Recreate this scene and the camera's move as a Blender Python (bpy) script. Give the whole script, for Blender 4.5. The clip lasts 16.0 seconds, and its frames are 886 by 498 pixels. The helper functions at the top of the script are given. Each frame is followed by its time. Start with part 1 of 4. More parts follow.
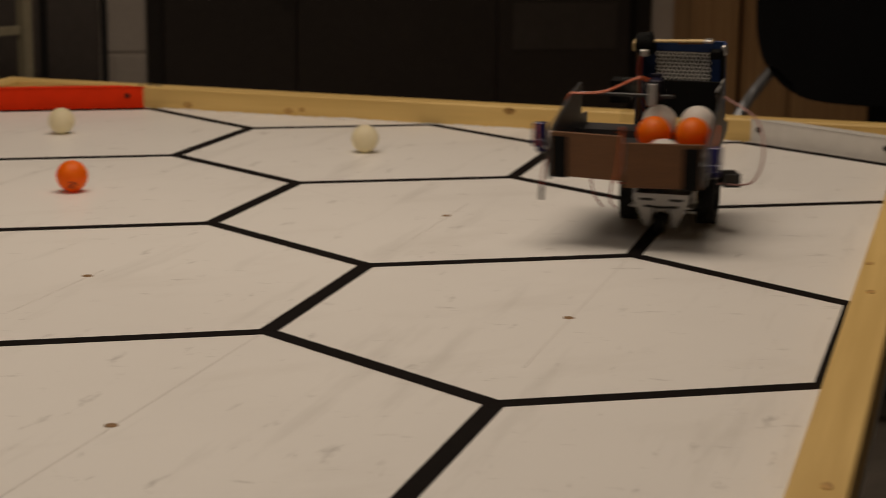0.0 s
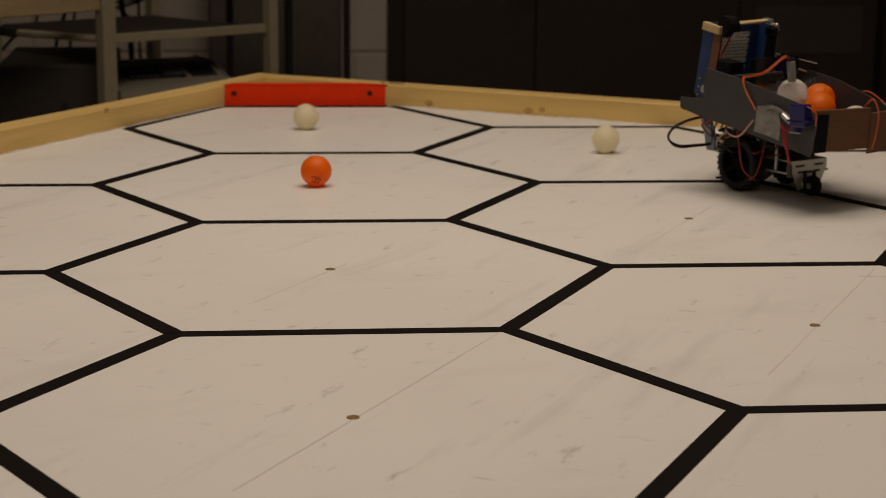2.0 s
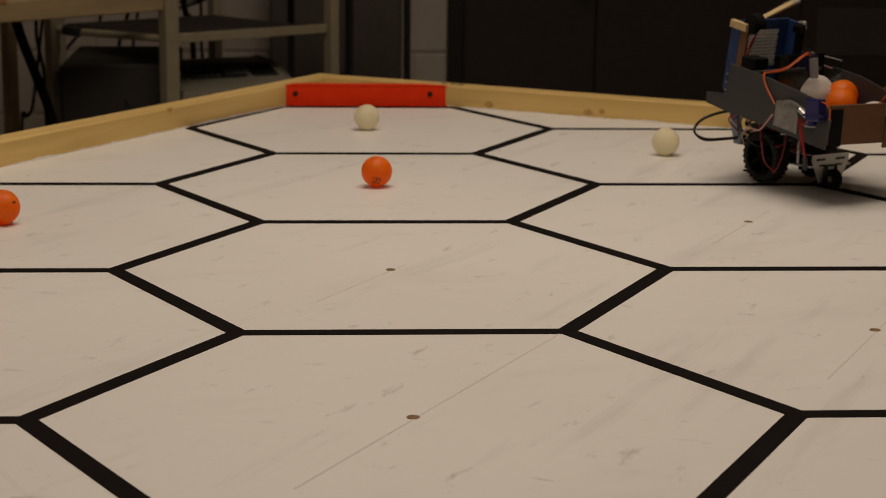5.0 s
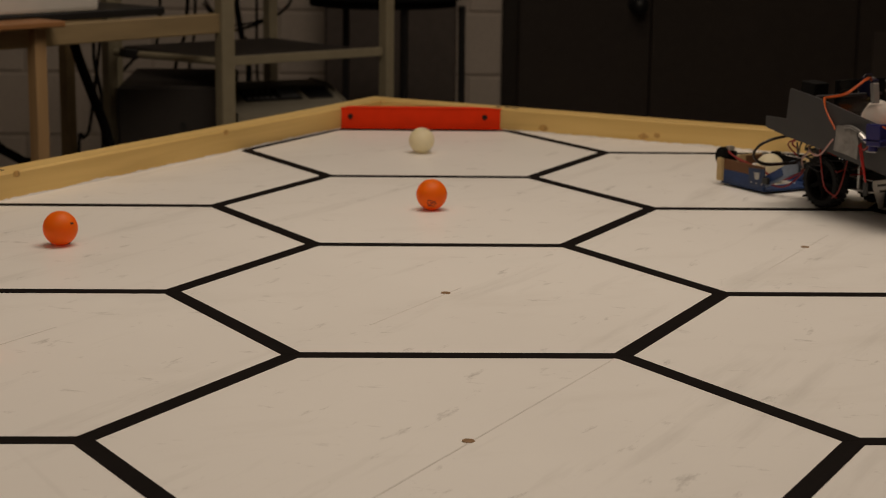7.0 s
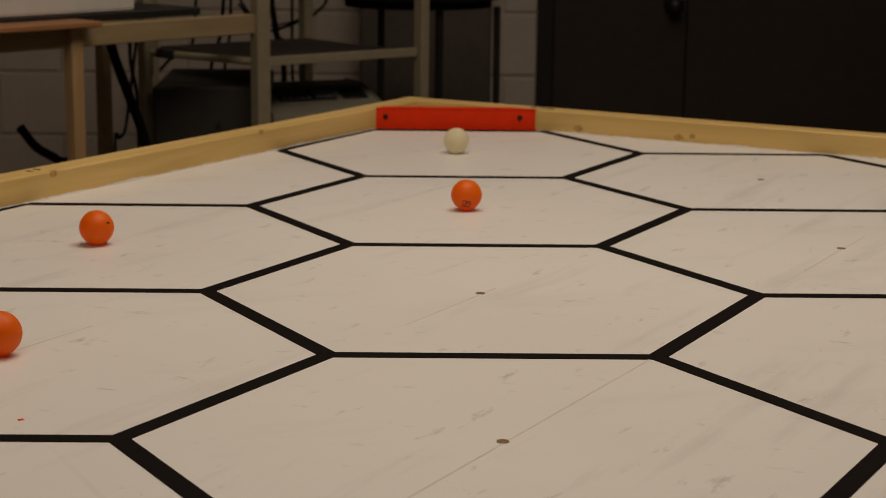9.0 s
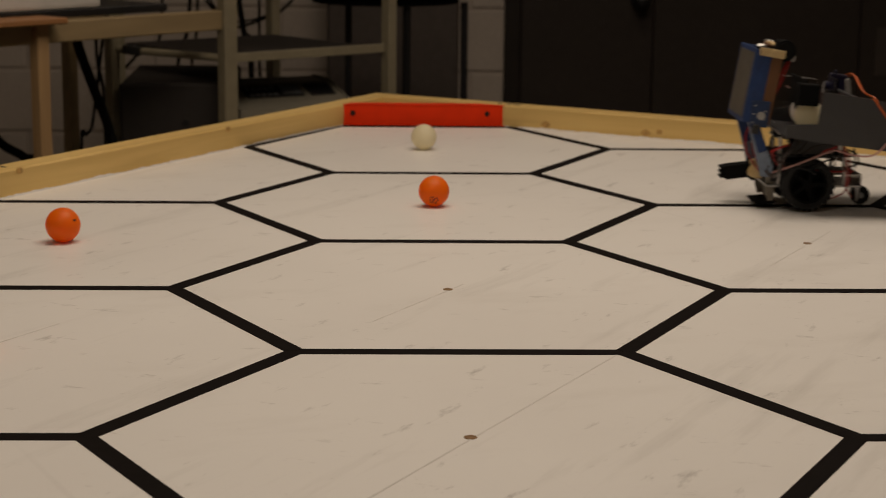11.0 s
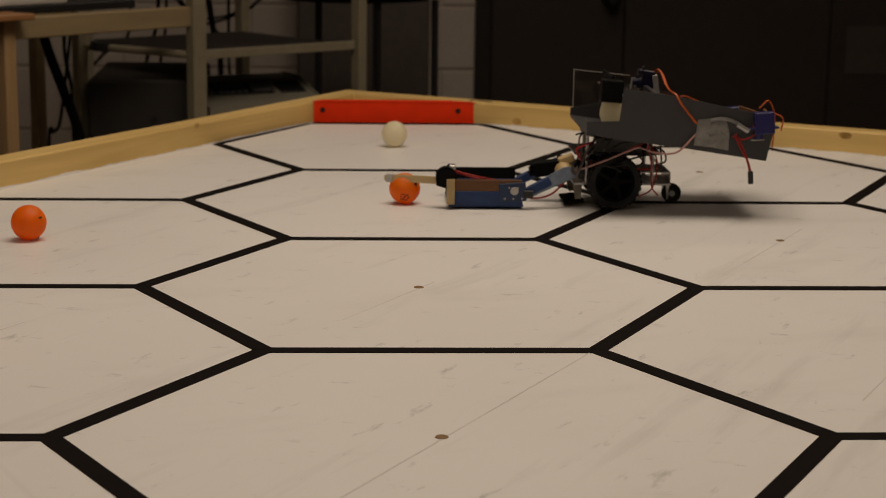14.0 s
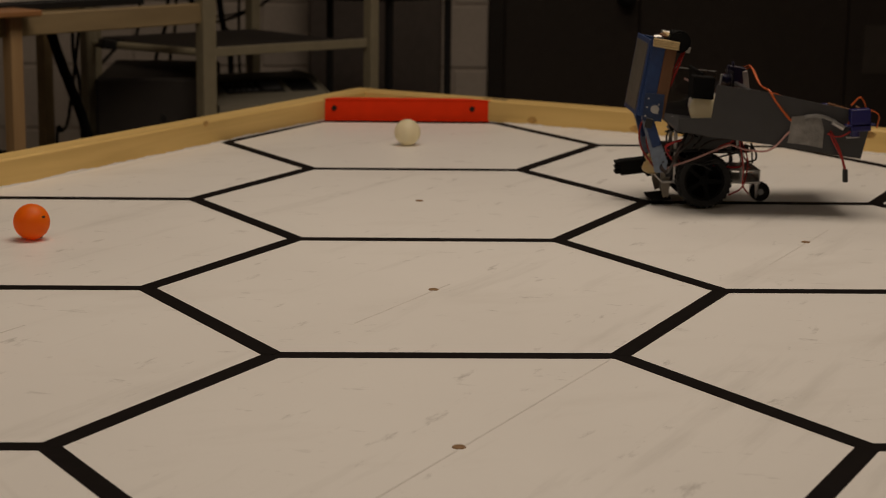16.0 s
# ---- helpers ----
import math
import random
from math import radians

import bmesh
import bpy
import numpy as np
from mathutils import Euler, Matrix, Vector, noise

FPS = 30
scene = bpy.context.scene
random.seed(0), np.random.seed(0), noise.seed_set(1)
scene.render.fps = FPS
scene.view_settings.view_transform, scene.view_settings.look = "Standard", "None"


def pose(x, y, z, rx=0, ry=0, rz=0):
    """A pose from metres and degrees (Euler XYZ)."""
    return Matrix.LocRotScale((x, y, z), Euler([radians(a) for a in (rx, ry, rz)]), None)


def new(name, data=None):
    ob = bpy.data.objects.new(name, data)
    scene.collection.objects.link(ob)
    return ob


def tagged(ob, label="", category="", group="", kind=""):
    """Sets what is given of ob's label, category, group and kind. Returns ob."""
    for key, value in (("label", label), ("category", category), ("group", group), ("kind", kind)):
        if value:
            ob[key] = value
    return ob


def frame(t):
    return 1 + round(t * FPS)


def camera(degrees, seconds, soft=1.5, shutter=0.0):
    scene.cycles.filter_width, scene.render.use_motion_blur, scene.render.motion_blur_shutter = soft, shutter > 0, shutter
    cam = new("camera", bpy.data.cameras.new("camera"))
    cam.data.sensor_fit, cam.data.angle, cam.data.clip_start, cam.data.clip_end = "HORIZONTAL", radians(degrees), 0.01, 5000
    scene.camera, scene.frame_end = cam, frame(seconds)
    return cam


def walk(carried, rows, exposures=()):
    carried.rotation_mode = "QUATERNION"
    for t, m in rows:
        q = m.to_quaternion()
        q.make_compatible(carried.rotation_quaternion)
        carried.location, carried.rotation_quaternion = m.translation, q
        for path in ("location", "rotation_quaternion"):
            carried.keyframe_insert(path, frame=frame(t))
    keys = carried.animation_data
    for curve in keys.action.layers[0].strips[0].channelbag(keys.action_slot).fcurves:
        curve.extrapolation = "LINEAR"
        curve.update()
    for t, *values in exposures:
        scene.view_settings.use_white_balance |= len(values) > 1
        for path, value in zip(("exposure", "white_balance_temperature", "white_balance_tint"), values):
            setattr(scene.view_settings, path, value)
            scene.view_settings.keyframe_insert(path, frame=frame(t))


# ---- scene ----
cam = camera(28.06, 16.0, soft=0.45, shutter=0.5)
cam.data.dof.use_dof = True
cam.data.dof.focus_distance = 1.6
cam.data.dof.aperture_fstop = 14.0

CAMERA_ROWS = [
    # seconds, x, y, z, tilt, roll, yaw
    (0.0, -0.0525, -1.7873, 0.4118, 77.802, 0.792, -13.231),
    (0.5, -0.0604, -1.7800, 0.4082, 77.827, 0.899, -9.279),
    (1.0, -0.0609, -1.7760, 0.4064, 77.817, 0.689, -6.901),
    (1.5, -0.0599, -1.7758, 0.4064, 77.808, 0.669, -6.342),
    (2.0, -0.0622, -1.7762, 0.4066, 77.788, 0.654, -5.645),
    (2.5, -0.0646, -1.7750, 0.4069, 77.762, 0.685, -4.428),
    (3.0, -0.0653, -1.7783, 0.4081, 77.743, 0.617, -3.774),
    (5.5, -0.0662, -1.7864, 0.4109, 77.762, 0.751, -3.718),
    (6.0, -0.0670, -1.7866, 0.4114, 78.233, 0.669, -2.578),
    (6.5, -0.0674, -1.7861, 0.4116, 78.393, 0.643, -2.338),
    (7.0, -0.0689, -1.7860, 0.4112, 78.465, 0.705, -2.022),
    (7.5, -0.0693, -1.7860, 0.4111, 78.486, 0.683, -1.658),
    (8.0, -0.0697, -1.7861, 0.4111, 78.483, 0.680, -1.231),
    (10.5, -0.0694, -1.7868, 0.4112, 78.388, 0.637, -0.807),
    (11.0, -0.0684, -1.7874, 0.4117, 78.347, 0.657, -1.933),
    (11.5, -0.0664, -1.7868, 0.4112, 78.319, 0.646, -2.664),
    (12.0, -0.0664, -1.7867, 0.4111, 78.310, 0.739, -2.952),
    (12.5, -0.0673, -1.7869, 0.4111, 78.312, 0.799, -3.124),
    (13.0, -0.0689, -1.8892, 0.4329, 78.334, 0.724, -3.015),
    (13.5, -0.0665, -1.9583, 0.4456, 78.376, 0.687, -2.730),
    (14.0, -0.0679, -1.7693, 0.4068, 78.311, 0.803, -2.902),
    (14.5, -0.0677, -1.7592, 0.4046, 78.314, 0.800, -2.869),
    (15.0, -0.0677, -1.7598, 0.4052, 78.304, 0.769, -2.836),
    (15.5, -0.0693, -1.7578, 0.4048, 78.317, 0.856, -2.723),
    (16.0, -0.0698, -1.7096, 0.3944, 78.339, 0.853, -2.549),
]


def camera_pose(x, y, z, tilt, roll, yaw):
    turn = Matrix.Rotation(radians(yaw), 4, "Z") @ Matrix.Rotation(radians(tilt), 4, "X") @ Matrix.Rotation(radians(roll), 4, "Z")
    return Matrix.Translation((x, y, z)) @ turn


walk(cam, [(r[0], camera_pose(*r[1:])) for r in CAMERA_ROWS], exposures=[(0.0, 0.0), (14.0, 0.0), (15.0, 0.10), (15.5, 0.05), (16.0, -0.13)])

# ---- light: a closed lab room, unseen lamps at ceiling height ----
world = bpy.data.worlds.new("room_world")
world.use_nodes = True
world.node_tree.nodes["Background"].inputs[0].default_value = (0.02, 0.017, 0.014, 1)
world.node_tree.nodes["Background"].inputs[1].default_value = 0.2
scene.world = world


def unseen_lamp(name, x, y, sx, sy, watts, turn=0.0):
    data = bpy.data.lights.new(name, "AREA")
    data.shape, data.size, data.size_y, data.energy, data.color = "RECTANGLE", sx, sy, watts, LAMP_COLOUR
    ob = new(name, data)
    ob.matrix_world = pose(x, y, 1.86, 0, 0, turn)
    return ob


LAMP_COLOUR = (1.0, 0.822, 0.648)
unseen_lamp("unseen_lamp", 0.2, 0.22, 1.5, 0.95, 22.6)
# two more unseen lamps, added to brighten the near board and the back
unseen_lamp("unseen_lamp", -0.6, -1.6, 1.2, 0.6, 8.3)
unseen_lamp("unseen_lamp", 0.3, 2.2, 1.2, 0.3, 4.4)


# ---- materials ----
def material(name, colour, rough=0.6, metal=0.0, vary=0.15, grain=30.0, bump=0.1, coarse=4.0, stretch=(1, 1, 1), spec=0.5):
    """Colour varied at two scales, with fine relief."""
    m = bpy.data.materials.new(name)
    m.use_nodes = True
    nt = m.node_tree
    N, L = nt.nodes, nt.links
    b = N["Principled BSDF"]
    b.inputs["Roughness"].default_value = rough
    b.inputs["Metallic"].default_value = metal
    b.inputs["Specular IOR Level"].default_value = spec
    tc = N.new("ShaderNodeTexCoord")
    mp = N.new("ShaderNodeMapping")
    mp.inputs["Scale"].default_value = stretch
    L.new(tc.outputs["Object"], mp.inputs[0])
    fine = N.new("ShaderNodeTexNoise")
    fine.inputs["Scale"].default_value = grain
    fine.inputs["Detail"].default_value = 5
    wide = N.new("ShaderNodeTexNoise")
    wide.inputs["Scale"].default_value = coarse
    wide.inputs["Detail"].default_value = 3
    for n in (fine, wide):
        L.new(mp.outputs[0], n.inputs["Vector"])
    mix = N.new("ShaderNodeMath")
    mix.operation = "MULTIPLY_ADD"
    L.new(fine.outputs[0], mix.inputs[0])
    mix.inputs[1].default_value = 0.5
    half = N.new("ShaderNodeMath")
    half.operation = "MULTIPLY"
    half.inputs[1].default_value = 0.5
    L.new(wide.outputs[0], half.inputs[0])
    L.new(half.outputs[0], mix.inputs[2])
    ramp = N.new("ShaderNodeValToRGB")
    lo = [c * (1 - vary) for c in colour]
    hi = [min(1, c * (1 + vary)) for c in colour]
    ramp.color_ramp.elements[0].position, ramp.color_ramp.elements[0].color = 0.3, (*lo, 1)
    ramp.color_ramp.elements[1].position, ramp.color_ramp.elements[1].color = 0.7, (*hi, 1)
    L.new(mix.outputs[0], ramp.inputs[0])
    L.new(ramp.outputs[0], b.inputs["Base Color"])
    if bump:
        bp = N.new("ShaderNodeBump")
        bp.inputs["Strength"].default_value = bump
        bp.inputs["Distance"].default_value = 0.002
        L.new(fine.outputs[0], bp.inputs["Height"])
        L.new(bp.outputs[0], b.inputs["Normal"])
    return m


def floor_material():
    """White-painted board: faint smudges, hairline scratches and small grey scuffs."""
    m = bpy.data.materials.new("white_painted_board")
    m.use_nodes = True
    nt = m.node_tree
    N, L = nt.nodes, nt.links
    b = N["Principled BSDF"]
    b.inputs["Roughness"].default_value = 0.42
    b.inputs["Specular IOR Level"].default_value = 0.35
    tc = N.new("ShaderNodeTexCoord")

    def noise_at(scale, detail, stretch, turn, lo, hi, rough=0.5):
        mp = N.new("ShaderNodeMapping")
        mp.vector_type = "TEXTURE"      # turned first, then drawn out along its own axes
        mp.inputs["Scale"].default_value = [1 / k for k in stretch]
        mp.inputs["Rotation"].default_value = (0, 0, radians(turn))
        L.new(tc.outputs["Object"], mp.inputs[0])
        n = N.new("ShaderNodeTexNoise")
        n.inputs["Scale"].default_value, n.inputs["Detail"].default_value, n.inputs["Roughness"].default_value = scale, detail, rough
        L.new(mp.outputs[0], n.inputs["Vector"])
        r = N.new("ShaderNodeMapRange")
        r.inputs[1].default_value, r.inputs[2].default_value = lo, hi
        L.new(n.outputs[0], r.inputs[0])
        return n, r

    def over(colour_socket, mask, tint, amount):
        mul = N.new("ShaderNodeMath")
        mul.operation = "MULTIPLY"
        mul.inputs[1].default_value = amount
        L.new(mask, mul.inputs[0])
        mx = N.new("ShaderNodeMix")
        mx.data_type = "RGBA"
        L.new(mul.outputs[0], mx.inputs[0])
        if isinstance(colour_socket, tuple):
            mx.inputs[6].default_value = colour_socket
        else:
            L.new(colour_socket, mx.inputs[6])
        mx.inputs[7].default_value = tint
        return mx.outputs[2]

    _, wide = noise_at(2.2, 5, (1, 1, 1), 0, 0.42, 0.72)
    _, blot = noise_at(7.0, 7, (0.5, 1.2, 1), 20, 0.54, 0.76, 0.6)
    _, smear = noise_at(6.0, 6, (0.32, 2.6, 1), 60, 0.56, 0.72, 0.62)
    _, scuff = noise_at(15.0, 8, (0.8, 2.4, 1), 62, 0.615, 0.70, 0.68)
    _, scuff2 = noise_at(17.0, 7, (0.9, 2.2, 1), -15, 0.62, 0.71, 0.68)
    _, dots = noise_at(70.0, 3, (1, 1, 1), 0, 0.74, 0.80, 0.5)
    _, line = noise_at(3.2, 2, (0.25, 9.0, 1), 118, 0.70, 0.73)
    c = over((0.80, 0.785, 0.76, 1), wide.outputs[0], (0.72, 0.70, 0.675, 1), 0.5)
    c = over(c, blot.outputs[0], (0.56, 0.53, 0.49, 1), 0.30)
    c = over(c, smear.outputs[0], (0.45, 0.43, 0.40, 1), 0.34)
    c = over(c, scuff.outputs[0], (0.30, 0.28, 0.26, 1), 0.5)
    c = over(c, scuff2.outputs[0], (0.30, 0.28, 0.26, 1), 0.45)
    c = over(c, dots.outputs[0], (0.30, 0.27, 0.22, 1), 0.4)
    c = over(c, line.outputs[0], (0.45, 0.42, 0.40, 1), 0.10)
    L.new(c, b.inputs["Base Color"])
    n, _ = noise_at(60, 4, (1, 1, 1), 0, 0, 1)
    bp = N.new("ShaderNodeBump")
    bp.inputs["Strength"].default_value, bp.inputs["Distance"].default_value = 0.06, 0.002
    L.new(n.outputs[0], bp.inputs["Height"])
    L.new(bp.outputs[0], b.inputs["Normal"])
    return m


def pine_material(name, base, dark, axis=0, knots=True):
    """Sawn softwood: long grain, growth rings and a few knots."""
    m = bpy.data.materials.new(name)
    m.use_nodes = True
    nt = m.node_tree
    N, L = nt.nodes, nt.links
    b = N["Principled BSDF"]
    b.inputs["Roughness"].default_value = 0.55
    tc = N.new("ShaderNodeTexCoord")
    mp = N.new("ShaderNodeMapping")
    s = [26.0, 26.0, 26.0]
    s[axis] = 1.4
    mp.inputs["Scale"].default_value = s
    L.new(tc.outputs["Object"], mp.inputs[0])
    n = N.new("ShaderNodeTexNoise")
    n.inputs["Scale"].default_value, n.inputs["Detail"].default_value, n.inputs["Distortion"].default_value = 1.6, 6, 0.6
    L.new(mp.outputs[0], n.inputs["Vector"])
    r = N.new("ShaderNodeValToRGB")
    r.color_ramp.elements[0].position, r.color_ramp.elements[0].color = 0.35, (*dark, 1)
    r.color_ramp.elements[1].position, r.color_ramp.elements[1].color = 0.62, (*base, 1)
    L.new(n.outputs[0], r.inputs[0])
    out = r.outputs[0]
    wide = N.new("ShaderNodeTexNoise")
    wide.inputs["Scale"].default_value = 3.0
    L.new(tc.outputs["Object"], wide.inputs["Vector"])
    wr = N.new("ShaderNodeMapRange")
    wr.inputs[1].default_value, wr.inputs[2].default_value, wr.inputs[3].default_value, wr.inputs[4].default_value = 0.35, 0.7, 0.0, 0.35
    L.new(wide.outputs[0], wr.inputs[0])
    mx = N.new("ShaderNodeMix")
    mx.data_type = "RGBA"
    L.new(wr.outputs[0], mx.inputs[0])
    L.new(out, mx.inputs[6])
    mx.inputs[7].default_value = (*[d * 0.9 for d in dark], 1)
    out = mx.outputs[2]
    if knots:
        mp2 = N.new("ShaderNodeMapping")
        s2 = [9.0, 9.0, 9.0]
        s2[axis] = 5.0
        mp2.inputs["Scale"].default_value = s2
        L.new(tc.outputs["Object"], mp2.inputs[0])
        v = N.new("ShaderNodeTexVoronoi")
        v.inputs["Scale"].default_value = 1.0
        L.new(mp2.outputs[0], v.inputs["Vector"])
        vr = N.new("ShaderNodeMapRange")
        vr.inputs[1].default_value, vr.inputs[2].default_value, vr.inputs[3].default_value, vr.inputs[4].default_value = 0.035, 0.085, 0.8, 0.0
        L.new(v.outputs["Distance"], vr.inputs[0])
        mk = N.new("ShaderNodeMix")
        mk.data_type = "RGBA"
        L.new(vr.outputs[0], mk.inputs[0])
        L.new(out, mk.inputs[6])
        mk.inputs[7].default_value = (0.17, 0.070, 0.018, 1)
        out = mk.outputs[2]
    L.new(out, b.inputs["Base Color"])
    bp = N.new("ShaderNodeBump")
    bp.inputs["Strength"].default_value, bp.inputs["Distance"].default_value = 0.15, 0.001
    L.new(n.outputs[0], bp.inputs["Height"])
    L.new(bp.outputs[0], b.inputs["Normal"])
    return m


def glass_material():
    """Thin clear sheet: seen through, with a Fresnel gloss."""
    m = bpy.data.materials.new("clear_acrylic")
    m.use_nodes = True
    N, L = m.node_tree.nodes, m.node_tree.links
    clear, gloss, mix, fres = N.new("ShaderNodeBsdfTransparent"), N.new("ShaderNodeBsdfGlossy"), N.new("ShaderNodeMixShader"), N.new("ShaderNodeFresnel")
    clear.inputs["Color"].default_value = (0.93, 0.93, 0.92, 1)
    gloss.inputs["Roughness"].default_value = 0.08
    fres.inputs["IOR"].default_value = 1.3
    L.new(fres.outputs[0], mix.inputs[0])
    L.new(clear.outputs[0], mix.inputs[1])
    L.new(gloss.outputs[0], mix.inputs[2])
    L.new(mix.outputs[0], N["Material Output"].inputs["Surface"])
    return m


M_FLOOR = floor_material()
M_TAPE = material("black_vinyl_tape", (0.009, 0.007, 0.0065), 0.7, vary=0.3, grain=60, bump=0.1, spec=0.04)
M_PLUG = material("bare_wood_spot", (0.21, 0.115, 0.042), 0.7, vary=0.4, grain=300, bump=0.3, coarse=80)
M_PENCIL = material("pencil_grey", (0.69, 0.67, 0.645), 0.7, vary=0.1, grain=60, bump=0)
M_PINE = pine_material("pine_rail", (0.72, 0.505, 0.185), (0.60, 0.405, 0.135))
M_PINE_Z = pine_material("pine_leg", (0.52, 0.34, 0.17), (0.38, 0.235, 0.11), axis=2, knots=False)
M_OAK = pine_material("oak_veneer", (0.54, 0.32, 0.145), (0.41, 0.23, 0.10), axis=2, knots=False)
M_INK = material("black_ink", (0.03, 0.022, 0.018), 0.7, vary=0.3, grain=200, bump=0)
M_FADED = material("faded_ink", (0.22, 0.035, 0.008), 0.7, vary=0.5, grain=300, bump=0)
M_RED = material("red_orange_painted_wood", (0.76, 0.036, 0.004), 0.65, vary=0.12, grain=40, bump=0.15, coarse=6, spec=0.12)
M_WHITEBAR = material("white_painted_wood", (0.62, 0.60, 0.57), 0.5, vary=0.1, grain=40, bump=0.15)
M_SCREW = material("dark_screw", (0.020, 0.011, 0.008), 0.6, vary=0.2, spec=0.2)
M_BALL_O = material("orange_celluloid", (1.0, 0.245, 0.003), 0.45, vary=0.05, grain=20, bump=0.02)
M_BALL_W = material("ivory_celluloid", (0.86, 0.80, 0.62), 0.38, vary=0.05, grain=20, bump=0.02)
M_BALL_W2 = material("white_celluloid", (0.86, 0.83, 0.79), 0.38, vary=0.05, grain=20, bump=0.02)
M_BLOCK = material("painted_concrete_block", (0.50, 0.44, 0.385), 0.8, vary=0.1, grain=120, bump=0.5, coarse=5)
M_MORTAR = material("painted_mortar", (0.49, 0.43, 0.375), 0.85, vary=0.1, grain=120, bump=0.4)
M_DOOR = material("dark_brown_painted_metal", (0.039, 0.030, 0.025), 0.6, vary=0.15, grain=40, bump=0.05, coarse=2, spec=0.3)
M_PALER_BROWN = material("paler_door_brown", (0.058, 0.046, 0.038), 0.55, vary=0.2, grain=30, bump=0.05, coarse=5)
M_FRAME = material("door_frame_brown", (0.022, 0.017, 0.014), 0.6, vary=0.15, spec=0.3)
M_BLACK = material("black_plastic", (0.012, 0.012, 0.013), 0.45, vary=0.3, grain=80, bump=0.1)
M_FABRIC = material("black_fabric", (0.006, 0.006, 0.0065), 0.95, vary=0.3, grain=250, bump=0.5, spec=0.1)
M_BEIGE = material("beige_painted_steel", (0.28, 0.245, 0.165), 0.5, vary=0.12, grain=50, bump=0.05, coarse=3)
M_GREYBOX = material("dull_beige_plastic", (0.25, 0.23, 0.18), 0.5, vary=0.08, grain=60, bump=0.05)
M_DARKBOX = material("dark_brown_carton", (0.026, 0.021, 0.018), 0.7, vary=0.2, grain=30, bump=0.1)
M_GREYMETAL = material("grey_metal", (0.30, 0.31, 0.33), 0.4, 0.7, vary=0.15)
M_VINYL = material("lab_floor_vinyl", (0.16, 0.14, 0.12), 0.5, vary=0.25, grain=20, bump=0.05)
M_PLASTER = material("plaster", (0.42, 0.38, 0.33), 0.85, vary=0.08, grain=60, bump=0.2)
M_CEIL = material("ceiling_board", (0.6, 0.57, 0.52), 0.9, vary=0.08, grain=90, bump=0.3)
M_SHEET = material("grey_plastic_sheet", (0.031, 0.031, 0.034), 0.45, vary=0.12, grain=60, bump=0.04, coarse=12)
M_CARD = material("brown_cardboard", (0.125, 0.054, 0.019), 0.75, vary=0.12, grain=90, bump=0.12, coarse=20, stretch=(1, 1, 5))
M_DUCT = material("silver_cloth_tape", (0.21, 0.205, 0.20), 0.30, 0.4, vary=0.3, grain=90, bump=1.0, coarse=40)
M_BLUETAPE = material("blue_masking_tape", (0.007, 0.030, 0.115), 0.55, vary=0.3, grain=120, bump=0.35, coarse=40)
M_GREYTAPE = material("worn_grey_tape", (0.085, 0.075, 0.06), 0.5, vary=0.45, grain=90, bump=0.35, coarse=30)
M_SERVO = material("blue_servo_plastic", (0.004, 0.005, 0.085), 0.28, vary=0.25, grain=60, bump=0.02)
M_NAVY = material("navy_servo_plastic", (0.003, 0.003, 0.022), 0.35, vary=0.15, grain=60, bump=0.02)
M_PCB = material("blue_circuit_board", (0.008, 0.024, 0.075), 0.4, vary=0.3, grain=250, bump=0.1, coarse=120)
M_WORN = material("dull_worn_metal", (0.24, 0.21, 0.17), 0.5, 0.3, vary=0.3, grain=120, bump=0.2)
M_ALU = material("bare_aluminium", (0.45, 0.44, 0.43), 0.38, 0.8, vary=0.12, grain=120, bump=0.1)
M_WHITEPL = material("white_plastic", (0.66, 0.64, 0.61), 0.4, vary=0.06)
M_TYRE = material("black_rubber", (0.008, 0.008, 0.0085), 0.8, vary=0.3, grain=150, bump=0.4)
M_STICK = material("craft_stick_wood", (0.50, 0.37, 0.18), 0.65, vary=0.15, grain=120, bump=0.15, stretch=(0.2, 1, 1))
M_GLUE = material("yellowed_glue", (0.50, 0.36, 0.16), 0.3, vary=0.15)
M_MESH = material("white_perforated_plastic", (0.85, 0.83, 0.79), 0.45, vary=0.06)
M_WIRE_R = material("red_wire", (0.26, 0.012, 0.010), 0.4, vary=0.1, bump=0)
M_WIRE_O = material("orange_wire", (0.46, 0.085, 0.012), 0.4, vary=0.1, bump=0)
M_WIRE_B = material("black_wire", (0.02, 0.012, 0.010), 0.4, vary=0.1, bump=0)
M_WIRE_P = material("pale_pink_wire", (0.40, 0.22, 0.20), 0.4, vary=0.1, bump=0)
for m_, through_ in ((M_BALL_O, (1.0, 0.235, 0.010, 1)), (M_BALL_W, (0.98, 0.92, 0.72, 1)), (M_BALL_W2, (0.95, 0.91, 0.86, 1))):
    # a thin hollow shell lets part of the light through
    N_, L_ = m_.node_tree.nodes, m_.node_tree.links
    shell_, mix_ = N_.new("ShaderNodeBsdfTranslucent"), N_.new("ShaderNodeMixShader")
    shell_.inputs["Color"].default_value = through_
    mix_.inputs[0].default_value = 0.48
    L_.new(N_["Principled BSDF"].outputs[0], mix_.inputs[1])
    L_.new(shell_.outputs[0], mix_.inputs[2])
    L_.new(mix_.outputs[0], N_["Material Output"].inputs["Surface"])
    m_.node_tree.nodes["Principled BSDF"].inputs["Subsurface Weight"].default_value = 0.3
    m_.node_tree.nodes["Principled BSDF"].inputs["Subsurface Radius"].default_value = (1.0, 1.0, 1.0)
    m_.node_tree.nodes["Principled BSDF"].inputs["Subsurface Scale"].default_value = 0.012
